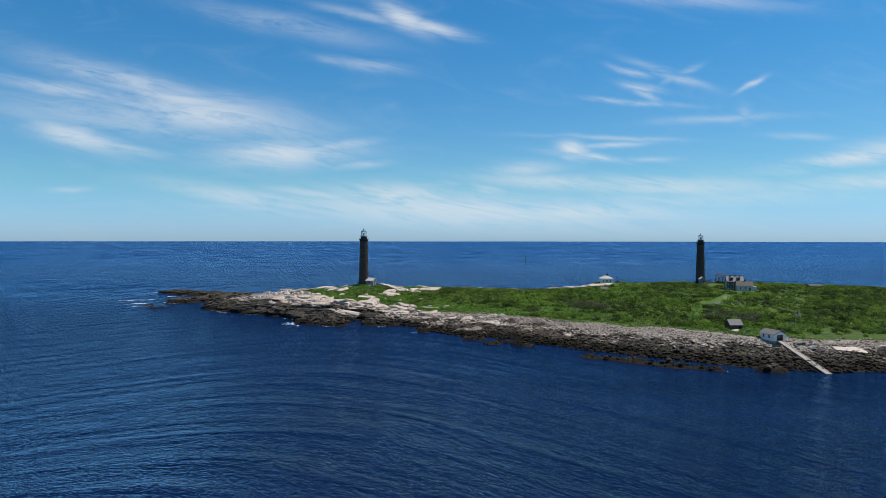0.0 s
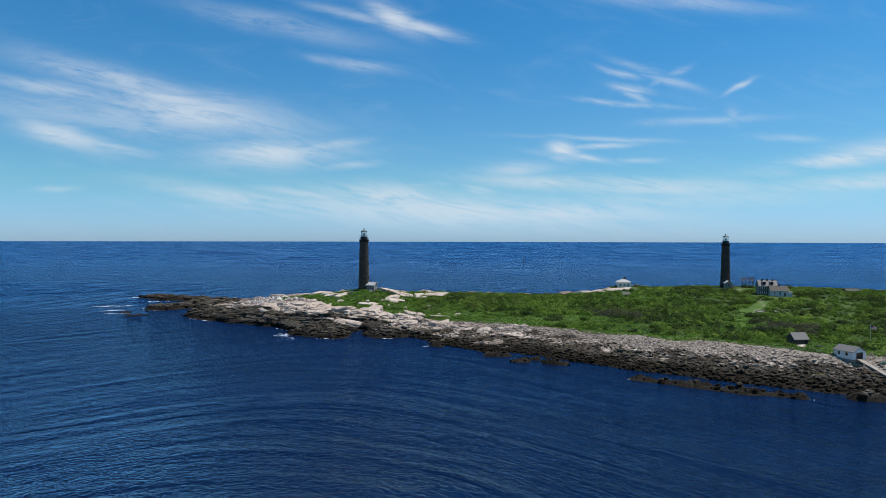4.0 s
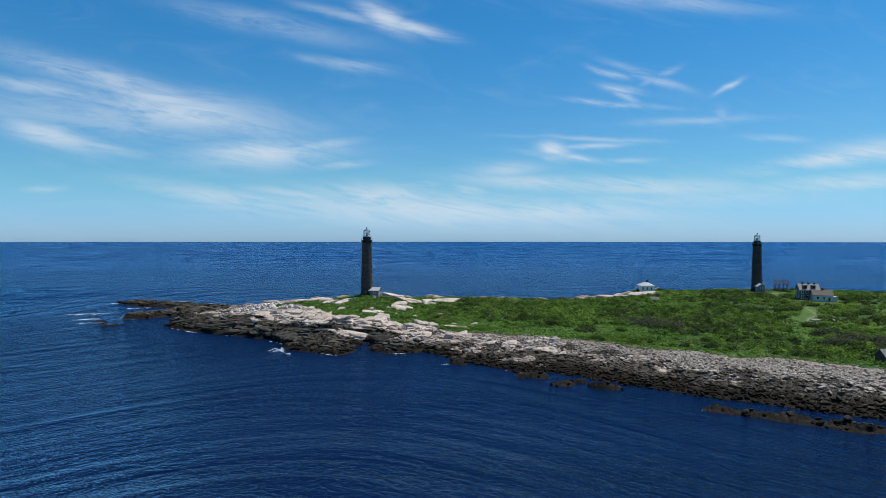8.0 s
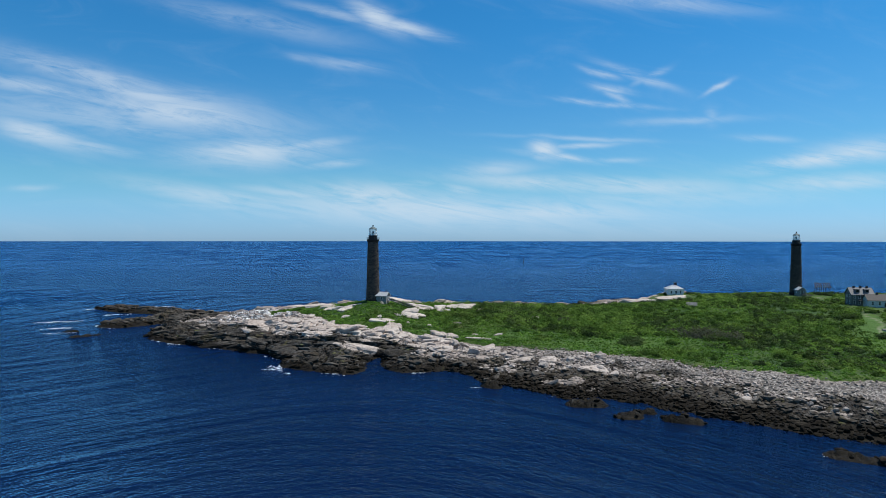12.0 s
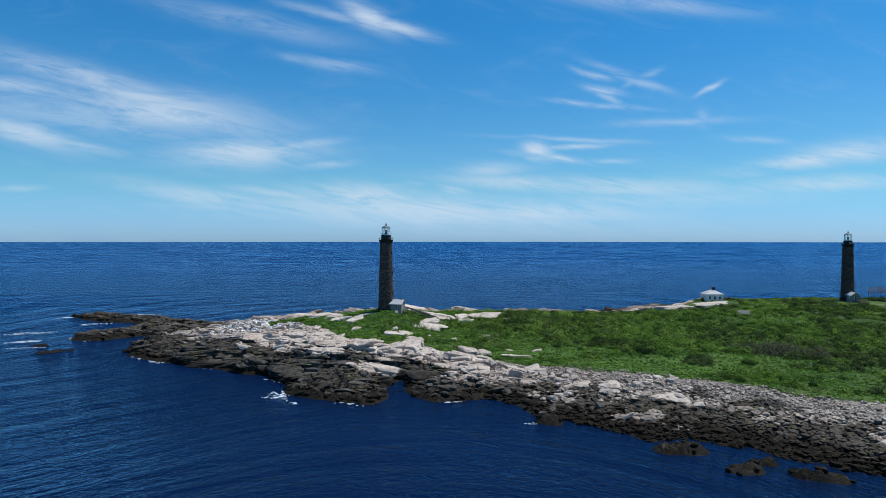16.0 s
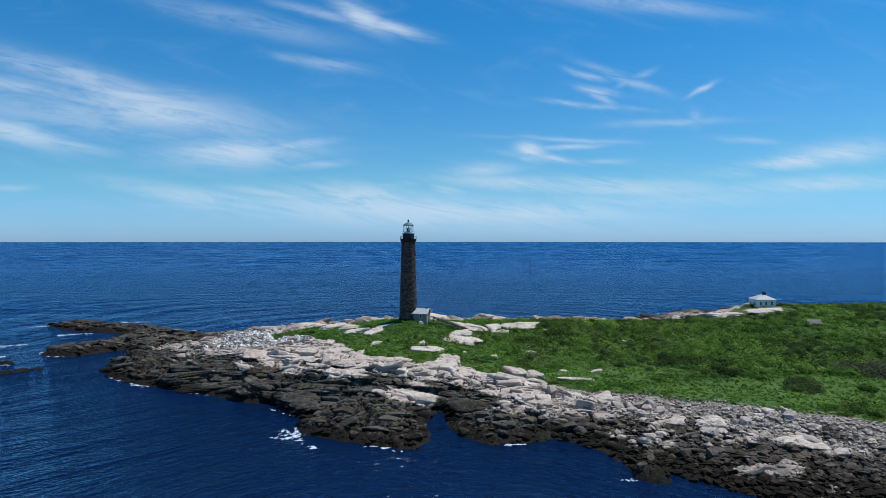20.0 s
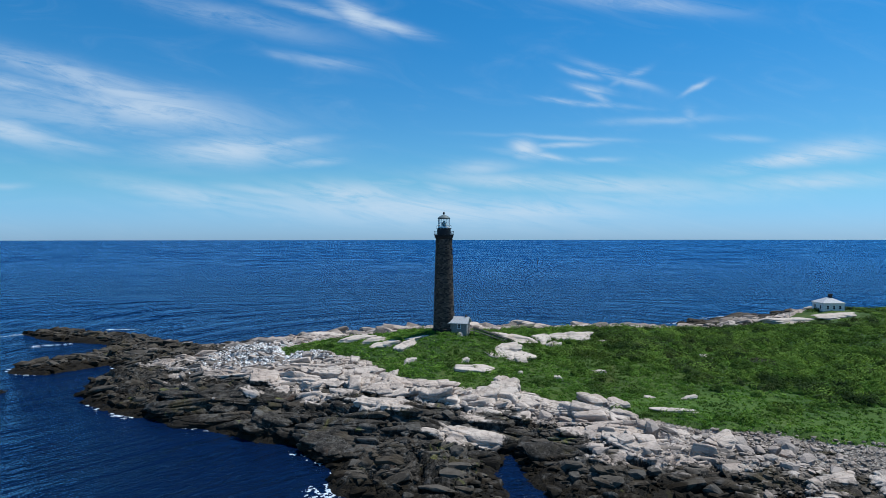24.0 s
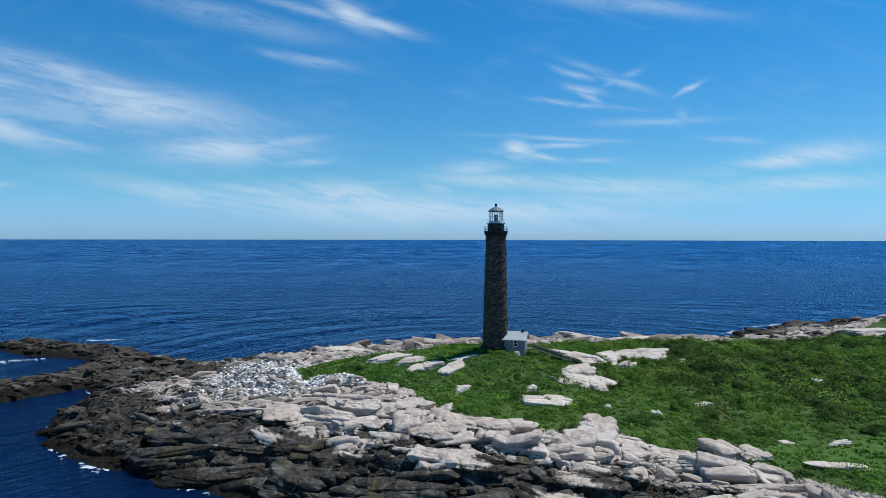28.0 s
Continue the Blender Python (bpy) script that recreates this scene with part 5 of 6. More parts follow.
def lighthouse(x, y, z, label):
    T = thing("lighthouse", pose(x, y, z), label, "lighthouse", "twin lighthouses")
    sh = new("shaft", SHAFT_ME)
    sh.parent = T
    tagged(sh, "dark rough granite block shaft")
    part("core", lathe([(3.3, 0.0), (2.45, 30.3)], 32), M_BRICK, T, "dark mortar core between the blocks")
    part("plinth", lathe([(3.75, -1.6), (3.75, 0.35), (3.6, 0.45)], 40), M_TOWER, T)
    part("cornice", lathe([(2.62, 29.0), (2.75, 29.25), (2.95, 29.5), (3.05, 29.9), (3.05, 30.2)], 40), M_TOWER, T, "corbelled stone cornice")
    deck = part("gallery_deck", lathe([(3.1, 30.2), (3.2, 30.25), (3.2, 30.45), (2.0, 30.46)], 40), M_IRON, T)
    for i in range(20):
        a = 2 * math.pi * i / 20
        part("rail_post", barred((3.1 * math.cos(a), 3.1 * math.sin(a), 30.4), (3.1 * math.cos(a), 3.1 * math.sin(a), 31.5), 0.035, 6), M_IRON, deck)
    for zz in (30.85, 31.2, 31.5):
        bm = bmesh.new()
        for i in range(40):
            a, b = 2 * math.pi * i / 40, 2 * math.pi * (i + 1) / 40
            bar(bm, (3.1 * math.cos(a), 3.1 * math.sin(a), zz), (3.1 * math.cos(b), 3.1 * math.sin(b), zz), 0.025, 5)
        part("rail", bm, M_IRON, deck)
    part("watch_room", lathe([(2.15, 30.4), (2.2, 30.6), (2.2, 32.25), (2.45, 32.3), (2.45, 32.42), (1.9, 32.45)], 24), M_IRON, T, "black iron watch room drum")
    lant = part("lantern", lathe([(1.85, 32.4), (1.85, 32.95), (1.75, 33.0)], 16), M_LANT, T, "pale painted lantern sill")
    for i in range(16):
        a = 2 * math.pi * i / 16
        c_, s_ = math.cos(a), math.sin(a)
        part("mullion", barred((1.8 * c_, 1.8 * s_, 32.9), (1.8 * c_, 1.8 * s_, 35.55), 0.075, 6), M_LANT, lant)
        bm = bmesh.new()
        b = 2 * math.pi * (i + 1) / 16
        vs = [bm.verts.new(p) for p in ((1.77 * c_, 1.77 * s_, 33), (1.77 * math.cos(b), 1.77 * math.sin(b), 33), (1.77 * math.cos(b), 1.77 * math.sin(b), 35.5), (1.77 * c_, 1.77 * s_, 35.5))]
        bm.faces.new(vs)
        part("pane", bm, M_GLASS, lant).visible_shadow = False
        if i % 2 == 0:
            part("small_rail_post", barred((2.35 * c_, 2.35 * s_, 32.4), (2.35 * c_, 2.35 * s_, 33.3), 0.025, 5), M_IRON, lant)
    for zz in (34.2,):
        bm = bmesh.new()
        for i in range(16):
            a, b = 2 * math.pi * i / 16, 2 * math.pi * (i + 1) / 16
            bar(bm, (1.8 * math.cos(a), 1.8 * math.sin(a), zz), (1.8 * math.cos(b), 1.8 * math.sin(b), zz), 0.04, 5)
        part("glazing_bar", bm, M_LANT, lant)
        bm = bmesh.new()
        for i in range(16):
            a, b = 2 * math.pi * i / 16, 2 * math.pi * (i + 1) / 16
            bar(bm, (2.35 * math.cos(a), 2.35 * math.sin(a), 33.3), (2.35 * math.cos(b), 2.35 * math.sin(b), 33.3), 0.022, 5)
        part("small_rail", bm, M_IRON, lant)
    part("lens", lathe([(0.25, 32.6), (0.5, 33.2), (0.55, 33.9), (0.42, 34.5), (0.2, 34.7)], 16), M_DOME, lant, "small grey beacon inside the lantern")
    dome = part("dome", lathe([(2.05, 35.45), (2.05, 35.6), (1.85, 35.85), (1.45, 36.2), (0.95, 36.5), (0.4, 36.72), (0.28, 36.8)], 24), M_DOME, T, "grey-green metal dome", True)
    part("vent_ball", lathe([(0.22, 36.75), (0.2, 37.0), (0.34, 37.12), (0.38, 37.3), (0.3, 37.5), (0.12, 37.6), (0.04, 37.7), (0.03, 38.2)], 14), M_IRON, dome)
    for a_deg, zz in ((-20, 6.0), (-20, 15.0), (-20, 24.0), (160, 10.5), (160, 19.5)):
        a = radians(a_deg)
        rr = 3.45 - 0.85 * (zz / 30.2) ** 0.85
        m = Matrix.Translation((rr * math.cos(a), rr * math.sin(a), zz)) @ Matrix.Rotation(a - math.pi / 2, 4, "Z")
        wn = part("tower_window", boxed(-0.4, 0.4, -0.4, 0.05, 0, 1.5, m=m), M_PANE_DARK, T, "narrow dark window slit")
        part("lintel", boxed(-0.65, 0.65, -0.3, 0.1, 1.5, 1.8, m=m), M_TOWER, wn)
    return T


def entry_house(x, y, z, turn, group):
    """The small white entry building at a tower's foot; its own x axis runs out from the tower."""
    H = thing("entry_house", pose(x, y, z, 0, 0, turn), "small worn grey-white entry house with a pale shingled roof", "house", group)
    for nm, bm in gable_walls(2.6, 8.0, -2.1, 2.1, 0.0, 2.7, 1.5):
        part(nm, bm, M_SHADEDWHITE, H)
    for bm in gable_prism(2.4, 8.0, -2.1, 2.1, 2.7, 1.5, 0.55):
        part("roof_slope", bm, M_ROOFPALE, H)
    part("foundation", boxed(2.5, 8.1, -2.2, 2.2, -1.5, 0.0), M_CONC, H)
    window(H, Matrix.Translation((5.6, -2.1, 0.85)) @ Matrix.Rotation(math.pi, 4, "Z"), 0.85, 1.3)
    d = part("door", boxed(7.95, 8.06, -0.5, 0.5, 0.05, 2.1), M_DARKWOOD, H, "dark plank door")
    part("door_frame", boxed(7.96, 8.08, -0.65, -0.5, 0.05, 2.2), M_TRIM, d)
    part("door_frame", boxed(7.96, 8.08, 0.5, 0.65, 0.05, 2.2), M_TRIM, d)
    part("ridge_vent", boxed(7.0, 7.5, -0.25, 0.25, 4.1, 4.95), M_BRICK, H, "small dark chimney")
    return H


TOWER_Z, SOUTH_Z = 15.0, 12.6
lighthouse(0, 0, TOWER_Z, "tall dark granite lighthouse tower on the grassy knoll")
entry_house(0, 0, TOWER_Z - 0.1, -19, "entry houses")
lighthouse(253.4, 66.3, SOUTH_Z, "tall dark granite lighthouse tower beyond the scrub")
entry_house(253.4, 66.3, SOUTH_Z - 0.1, -97, "entry houses")


def wooden_walk(x, y, z, turn, run, drop, label):
    """A raised plank landing and a long railed stair running down over the turf."""
    W = thing("wooden_walkway", pose(x, y, z, 0, 0, turn), label, "walkway")
    part("landing", boxed(0, 1.8, -1.1, 1.1, -0.2, 0.0), M_OLDWOOD, W)
    n_ = int(run / 0.34)
    for i in range(n_):
        xx, zz = 1.8 + i * 0.34, -0.05 - drop * (i + 1) / n_
        part("tread", boxed(xx, xx + 0.36, -0.85, 0.85, zz - 0.06, zz), M_OLDWOOD, W)
    for sd in (-0.9, 0.9):
        bm = bmesh.new()
        bar(bm, (1.8, sd, -0.15), (1.8 + run, sd, -0.15 - drop), 0.10, 4)
        part("stringer", bm, M_OLDWOOD, W)
        for lift_ in (0.55, 1.0):
            part("handrail", barred((1.8, sd, lift_), (1.8 + run, sd, lift_ - drop), 0.085, 4), M_OLDWOOD, W)
        for i in range(8):
            xx = 1.8 + run * i / 7
            zz = -drop * i / 7
            part("post", barred((xx, sd, zz - 1.3), (xx, sd, zz + 1.0), 0.07, 4), M_OLDWOOD, W)
    return W


wooden_walk(7.6, -2.7, TOWER_Z, 4, 13.0, 4.6, "weathered wooden stair with handrails below the entry house")
wooden_walk(252.6, 58.2, SOUTH_Z, -70, 5.0, 1.6, "short weathered wooden stair at the entry house")


# ================= the station buildings =================
def hipped_house(x, y, z, turn, ln, br, wall, rise, label):
    H = thing("fog_signal_house", pose(x, y, z, 0, 0, turn), label, "house")
    a, b = ln / 2, br / 2
    for dims in ((-a, a, -b, -b + 0.25), (-a, a, b - 0.25, b), (-a, -a + 0.25, -b + 0.25, b - 0.25), (a - 0.25, a, -b + 0.25, b - 0.25)):
        part("wall", boxed(*dims, -1.0, wall), M_BRIGHT, H)
    e = 0.45
    rl = a - b
    base = [(-a - e, -b - e, wall), (a + e, -b - e, wall), (a + e, b + e, wall), (-a - e, b + e, wall)]
    top = [(-rl, 0, wall + rise), (rl, 0, wall + rise)]
    for ids in (((0, 1), (1, 0)), ((1, 2), (1,)), ((2, 3), (0, 1)), ((3, 0), (0,))):
        bm = bmesh.new()
        lo = [base[i] for i in ids[0]]
        hi_ = [top[i] for i in ids[1]]
        ring = [bm.verts.new(p) for p in lo + hi_]
        up = [bm.verts.new((p[0], p[1], p[2] + 0.15)) for p in lo + hi_]
        bm.faces.new(ring[::-1])
        bm.faces.new(up)
        for i in range(len(ring)):
            j = (i + 1) % len(ring)
            bm.faces.new((ring[i], ring[j], up[j], up[i]))
        bmesh.ops.recalc_face_normals(bm, faces=bm.faces)
        part("roof_slope", bm, M_ROOFPALE, H)
    ch = part("chimney", boxed(0.1, 1.5, -0.7, 0.7, wall + rise - 1.4, wall + rise + 1.3), M_BRICK, H, "big dark brick chimney")
    part("chimney_cap", boxed(-0.05, 1.65, -0.85, 0.85, wall + rise + 1.3, wall + rise + 1.5), M_BRICK, ch)
    for i in range(3):
        window(H, Matrix.Translation((-a + ln * (i + 0.7) / 3.4, -b, 0.9)) @ Matrix.Rotation(math.pi, 4, "Z"), 1.0, 1.6)
    for i in range(2):
        window(H, Matrix.Translation((-a, -b * 0.5 + b * i, 0.9)) @ Matrix.Rotation(math.pi / 2, 4, "Z"), 1.0, 1.6)
    return H


hipped_house(184, 82, 10.4, -4, 9.6, 8.8, 3.6, 2.5, "white hip-roofed fog signal house with a dark chimney")


def keeper_house(x, y, z, turn):
    K = thing("keeper_house", pose(x, y, z, 0, 0, turn), "grey two-storey keeper's house with dormers and brown ell", "house")
    for nm, bm in gable_walls(-5.2, 5.2, -4.2, 4.2, -1.0, 5.8, 3.2, 0.25):
        part(nm, bm, M_GREYWALL, K)
    for bm in gable_prism(-5.2, 5.2, -4.2, 4.2, 5.8, 3.2, 0.45):
        part("roof_slope", bm, M_ROOF, K)
    for xx in (-2.2, 2.2):
        d = part("dormer", boxed(xx - 0.9, xx + 0.9, -3.6, -0.8, 6.6, 8.3), M_GREYWALL, K)
        part("dormer_roof", boxed(xx - 1.1, xx + 1.1, -3.8, -0.7, 8.3, 8.45), M_ROOF, d)
        part("dormer_window", boxed(xx - 0.55, xx + 0.55, -3.66, -3.55, 7.0, 8.1), M_PANE_DARK, d)
    for xx in (-2.8, 0.4, 3.4):
        part("chimney", boxed(xx - 0.45, xx + 0.45, -0.4, 0.5, 8.4, 9.9), M_BRICK, K, "short dark brick chimney")
    for zz in (0.8, 3.7):
        for xx in (-3.9, -1.6):
            window(K, Matrix.Translation((xx, -4.2, zz)) @ Matrix.Rotation(math.pi, 4, "Z"), 1.0, 1.6)
        for yy in (-1.8, 1.8):
            window(K, Matrix.Translation((-5.2, yy, zz)) @ Matrix.Rotation(math.pi / 2, 4, "Z"), 1.0, 1.6)
    ell = Matrix.Translation((4.6, -7.0, 0))
    for nm, bm in gable_walls(-4.6, 5.4, -3.2, 3.2, -1.0, 3.4, 2.7, 0.25):
        bmesh.ops.transform(bm, matrix=ell, verts=bm.verts)
        part("ell_" + nm, bm, M_WHITE, K, "white clapboard ell wall")
    for bm in gable_prism(-4.6, 5.4, -3.2, 3.2, 3.4, 2.7, 0.4):
        bmesh.ops.transform(bm, matrix=ell, verts=bm.verts)
        part("ell_roof", bm, M_ROOFDARK, K, "brown shingled ell roof")
    part("ell_chimney", boxed(5.0, 5.8, -7.3, -6.5, 5.6, 7.2), M_BRICK, K)
    for xx in (-2.4, 0.8):
        window(K, ell @ Matrix.Translation((xx, -3.2, 0.9)) @ Matrix.Rotation(math.pi, 4, "Z"), 1.0, 1.5)
    d = part("door", boxed(7.6, 8.6, -10.28, -10.15, 0, 2.1), M_DARKWOOD, K, "dark door")
    porch = part("porch_roof", boxed(-2.4, 0.0, -7.2, -4.1, 2.5, 2.7), M_ROOFDARK, K, "low dark porch roof")
    part("lean_to", boxed(10.0, 12.4, -9.4, -5.0, -1.0, 2.3), M_WHITE, K)
    part("lean_to_roof", boxed(10.0, 12.6, -9.6, -4.8, 2.3, 2.5), M_ROOFPALE, K)
    return K


keeper_house(257, 15, z_at(256, 8) + 0.3, -14)


def boathouse(x, y, z, turn):
    B = thing("boathouse", pose(x, y, z, 0, 0, turn), "white clapboard boathouse with a dark open doorway", "boathouse")
    for nm, bm in gable_walls(0, 7.0, -2.9, 2.9, -1.6, 2.4, 1.5):
        part(nm, bm, M_BRIGHT, B)
    for bm in gable_prism(0, 7.0, -2.9, 2.9, 2.4, 1.5, 0.35):
        part("roof_slope", bm, M_ROOF, B)
    part("foundation", boxed(-0.1, 7.1, -3.0, 3.0, -2.2, -0.15), M_CONC, B)
    dr = part("doorway", boxed(6.9, 7.04, -1.6, 1.6, 0.0, 2.2), M_PANE_DARK, B, "wide dark doorway")
    for yy in (-1.05, 0.0, 1.05):
        part("door_board", boxed(7.0, 7.08, yy - 0.06, yy + 0.06, 0, 2.2), M_DARKWOOD, dr)
    for dims in ((-1.85, -1.6, 0, 2.45), (1.6, 1.85, 0, 2.45), (-1.6, 1.6, 2.2, 2.45)):
        part("door_trim", boxed(6.95, 7.1, dims[0], dims[1], dims[2], dims[3]), M_TRIM, dr)
    for yy in (-2.9, 2.9):
        part("corner_board", boxed(6.9, 7.06, yy - 0.1, yy + 0.1, -0.1, 2.4), M_TRIM, B)
    for xx in (1.9, 4.7):
        window(B, Matrix.Translation((xx, -2.9, 0.9)) @ Matrix.Rotation(math.pi, 4, "Z"), 0.9, 1.1)
    return B


boathouse(190.2, -166.1, 5.4, -70)


def slipway(a, b, wide):
    """The long plank slip from the boathouse door down to the water."""
    a, b = Vector(a), Vector(b)
    d = b - a
    yaw = math.degrees(math.atan2(d.y, d.x))
    pitch = math.degrees(math.atan2(-d.z, math.hypot(d.x, d.y)))
    S = thing("slipway", pose(*a, 0, 0, yaw) @ pose(0, 0, 0, 0, pitch, 0), "long bleached plank boat slip over dark rocks", "slipway")
    ln = d.length
    n_ = 76
    bm0 = boxed(0, ln / n_ - 0.03, -wide / 2, wide / 2, -0.09, 0.0)
    plank = mesh_of("plank", bm0, M_RAMP)
    for i in range(n_):
        ob = new("plank", plank)
        ob.parent = S
        ob.location = (ln * i / n_, 0, random.uniform(-0.015, 0.015))
    for yy in (-wide / 2 + 0.15, 0, wide / 2 - 0.15):
        part("beam", boxed(0, ln, yy - 0.12, yy + 0.12, -0.45, -0.1), M_WOOD, S)
    for yy in (-wide / 2, wide / 2):
        part("kerb", boxed(0, ln, yy - 0.1, yy + 0.1, 0.0, 0.16), M_RAMP, S)
    for i in range(8):
        for yy in (-wide / 2 + 0.15, wide / 2 - 0.15):
            part("post", barred((ln * (i + 0.5) / 8, yy, -2.2), (ln * (i + 0.5) / 8, yy, -0.1), 0.14, 6), M_WOOD, S)


slipway((192.6, -173.1, 5.3), (190.3, -209.0, 0.1), 2.1)


def skiff(x, y, z, turn, hull, label):
    """A small open boat lying on the shore."""
    bm = bmesh.new()
    rows = []
    for i in range(9):
        t = i / 8
        wdt = 0.85 * math.sin(min(1, 0.35 + t * 1.1) * math.pi / 2) if t < 0.6 else 0.85 * math.cos((t - 0.6) / 0.4 * math.pi / 2) + 0.02
        zz = 0.65 + 0.25 * t * t
        rows.append([bm.verts.new((t * 4.6 - 2.3, yy * wdt, zq)) for yy, zq in ((-1, zz), (-0.75, 0.25), (0, 0.05), (0.75, 0.25), (1, zz))])
    for a, b in zip(rows, rows[1:]):
        for i in range(4):
            bm.faces.new((a[i], b[i], b[i + 1], a[i + 1]))
    bm.faces.new(rows[0])
    bmesh.ops.solidify(bm, geom=bm.faces[:], thickness=0.06)
    S = thing("skiff", pose(x, y, z, 0, 0, turn), label, "boat")
    part("hull", bm, hull, S)
    for xx in (-1.2, 0.2, 1.2):
        part("thwart", boxed(xx - 0.14, xx + 0.14, -0.62, 0.62, 0.42, 0.47), M_WOOD, S)


skiff(188.6, -177.5, z_at(188.6, -177.5), 95, M_HULLG, "green wooden skiff beside the slipway")
skiff(199.0, -176.0, z_at(199, -176), 20, M_HULLG, "dark green dinghy pulled up on the shore")
skiff(201.5, -180.0, z_at(201.5, -180), 35, M_HULLW, "white dinghy pulled up on the shore")


def board_shed(x, y, z, turn, ln, br, wall, rise, wall_m, roof_m, name, label):
    S = thing(name, pose(x, y, z, 0, 0, turn), label, "shed")
    for nm, bm in gable_walls(-ln / 2, ln / 2, -br / 2, br / 2, -1.0, wall, rise):
        part(nm, bm, wall_m, S)
    for bm in gable_prism(-ln / 2, ln / 2, -br / 2, br / 2, wall, rise, 0.35):
        part("roof_slope", bm, roof_m, S)
    part("door", boxed(-0.5, 0.5, -br / 2 - 0.06, -br / 2 + 0.05, 0, 2.0), M_DARKWOOD, S, "plank door")
    window(S, Matrix.Translation((ln * 0.3, -br / 2, 0.9)) @ Matrix.Rotation(math.pi, 4, "Z"), 0.8, 0.9, wall_m)
    return S


board_shed(184.3, -150.5, z_at(184.3, -150.5), 6, 5.4, 4.2, 2.4, 2.0, M_DARKWOOD, M_ROOF, "board_shed", "dark weathered board shed with a grey shingle roof")
board_shed(166.5, 13, z_at(166.5, 13) - 0.4, -20, 4.6, 3.6, 1.7, 1.4, M_GREYWALL, M_ROOF, "oil_hut", "small grey hut half sunk in the scrub")
board_shed(320, 30, z_at(320, 30) - 0.6, 12, 10.0, 5.0, 1.9, 1.1, M_DARKWOOD, M_IRON, "low_shed", "long low dark shed on the skyline")

FP = thing("flagpole", pose(208.5, -154.5, z_at(208.5, -154.5)), "white flagpole with a striped flag flying", "flagpole")
part("pole", barred((0, 0, -0.5), (0, 0, 7.6), 0.08, 8), M_STEEL, FP)
part("finial", lathe([(0.02, 7.6), (0.12, 7.68), (0.12, 7.8), (0.02, 7.88)], 8), M_STEEL, FP)
flag = None
for i in range(13):
    bm = bmesh.new()
    z0 = 7.4 - i * 0.1
    pts = [(0.1 + 2.3 * t, 0.28 * math.sin(t * 7.5), -0.5 * t + 0.12 * math.sin(t * 6)) for t in np.linspace(0.38 if i < 7 else 0, 1, 9)]
    lo = [bm.verts.new((p[0], p[1], z0 - 0.1 + p[2])) for p in pts]
    hi_ = [bm.verts.new((p[0], p[1], z0 + p[2])) for p in pts]
    for j in range(8):
        bm.faces.new((lo[j], lo[j + 1], hi_[j + 1], hi_[j]))
    bmesh.ops.solidify(bm, geom=bm.faces[:], thickness=0.02)
    part("flag_stripe", bm, M_FLAGR if i % 2 == 0 else M_FLAGW, FP)
bm = bmesh.new()
pts = [(0.1 + 2.3 * t, 0.28 * math.sin(t * 7.5), -0.5 * t + 0.12 * math.sin(t * 6)) for t in np.linspace(0, 0.38, 5)]
lo = [bm.verts.new((p[0], p[1], 7.4 - 0.7 + p[2])) for p in pts]
hi_ = [bm.verts.new((p[0], p[1], 7.4 + p[2])) for p in pts]
for j in range(4):
    bm.faces.new((lo[j], lo[j + 1], hi_[j + 1], hi_[j]))
bmesh.ops.solidify(bm, geom=bm.faces[:], thickness=0.02)
part("flag_canton", bm, M_FLAGB, FP)

RK = thing("timber_rack", pose(267.5, 62.5, z_at(267.5, 62.5), 0, 0, -12), "rusty open frame carrying tilted panels on legs", "frame")
for sx_ in (-2.4, 2.4):
    for dx in (-1.7, 1.7):
        for yy in (-1.4, 1.4):
            part("leg", barred((sx_ + dx * 0.6, yy, -0.8), (sx_ + dx * 0.8, yy, 5.2), 0.13, 6), M_RUST, RK)
    part("brace", barred((sx_ - 1.0, -1.4, 0.4), (sx_ + 1.3, -1.4, 4.6), 0.08, 6), M_RUST, RK)
    part("brace", barred((sx_ + 1.0, -1.4, 0.4), (sx_ - 1.3, -1.4, 4.6), 0.08, 6), M_RUST, RK)
    for i in range(4):
        m = Matrix.Translation((sx_ - 1.6 + i * 1.07, 0, 6.2)) @ Matrix.Rotation(radians(52), 4, "X")
        part("panel", boxed(-0.24, 0.24, -1.7, 1.7, -0.06, 0.06, m=m), M_RUST, RK)
    for zz in (5.1, 6.4, 7.6):
        part("crossbar", barred((sx_ - 2.2, -1.2 + (zz - 5.1) * 0.7, zz), (sx_ + 2.2, -1.2 + (zz - 5.1) * 0.7, zz), 0.09, 6), M_RUST, RK)

for x, y, ln, br, turn in ((218, -66, 14, 3.6, -4), (283, -57, 16, 4.5, 4)):
    S = thing("old_foundation", pose(x, y, z_at(x, y), 0, 0, turn), "pale concrete foundation slab lying in the scrub", "foundation")
    part("slab", boxed(-ln / 2, ln / 2, -br / 2, br / 2, -1.0, 0.3), M_CONC, S)
    part("curb", boxed(-ln / 2, ln / 2, br / 2 - 0.4, br / 2, 0.3, 0.55), M_CONC, S)

BU = thing("spar_buoy", pose(197, 835, 0), "slender dark spar buoy standing out at sea", "buoy")
part("spar", lathe([(0.7, -1.0), (0.6, 0.0), (0.45, 7.0), (0.1, 10.0)], 10), M_IRON, BU)
part("top_mark", lathe([(0.05, 10.0), (0.6, 10.3), (0.6, 11.4), (0.05, 11.7)], 10), M_IRON, BU)

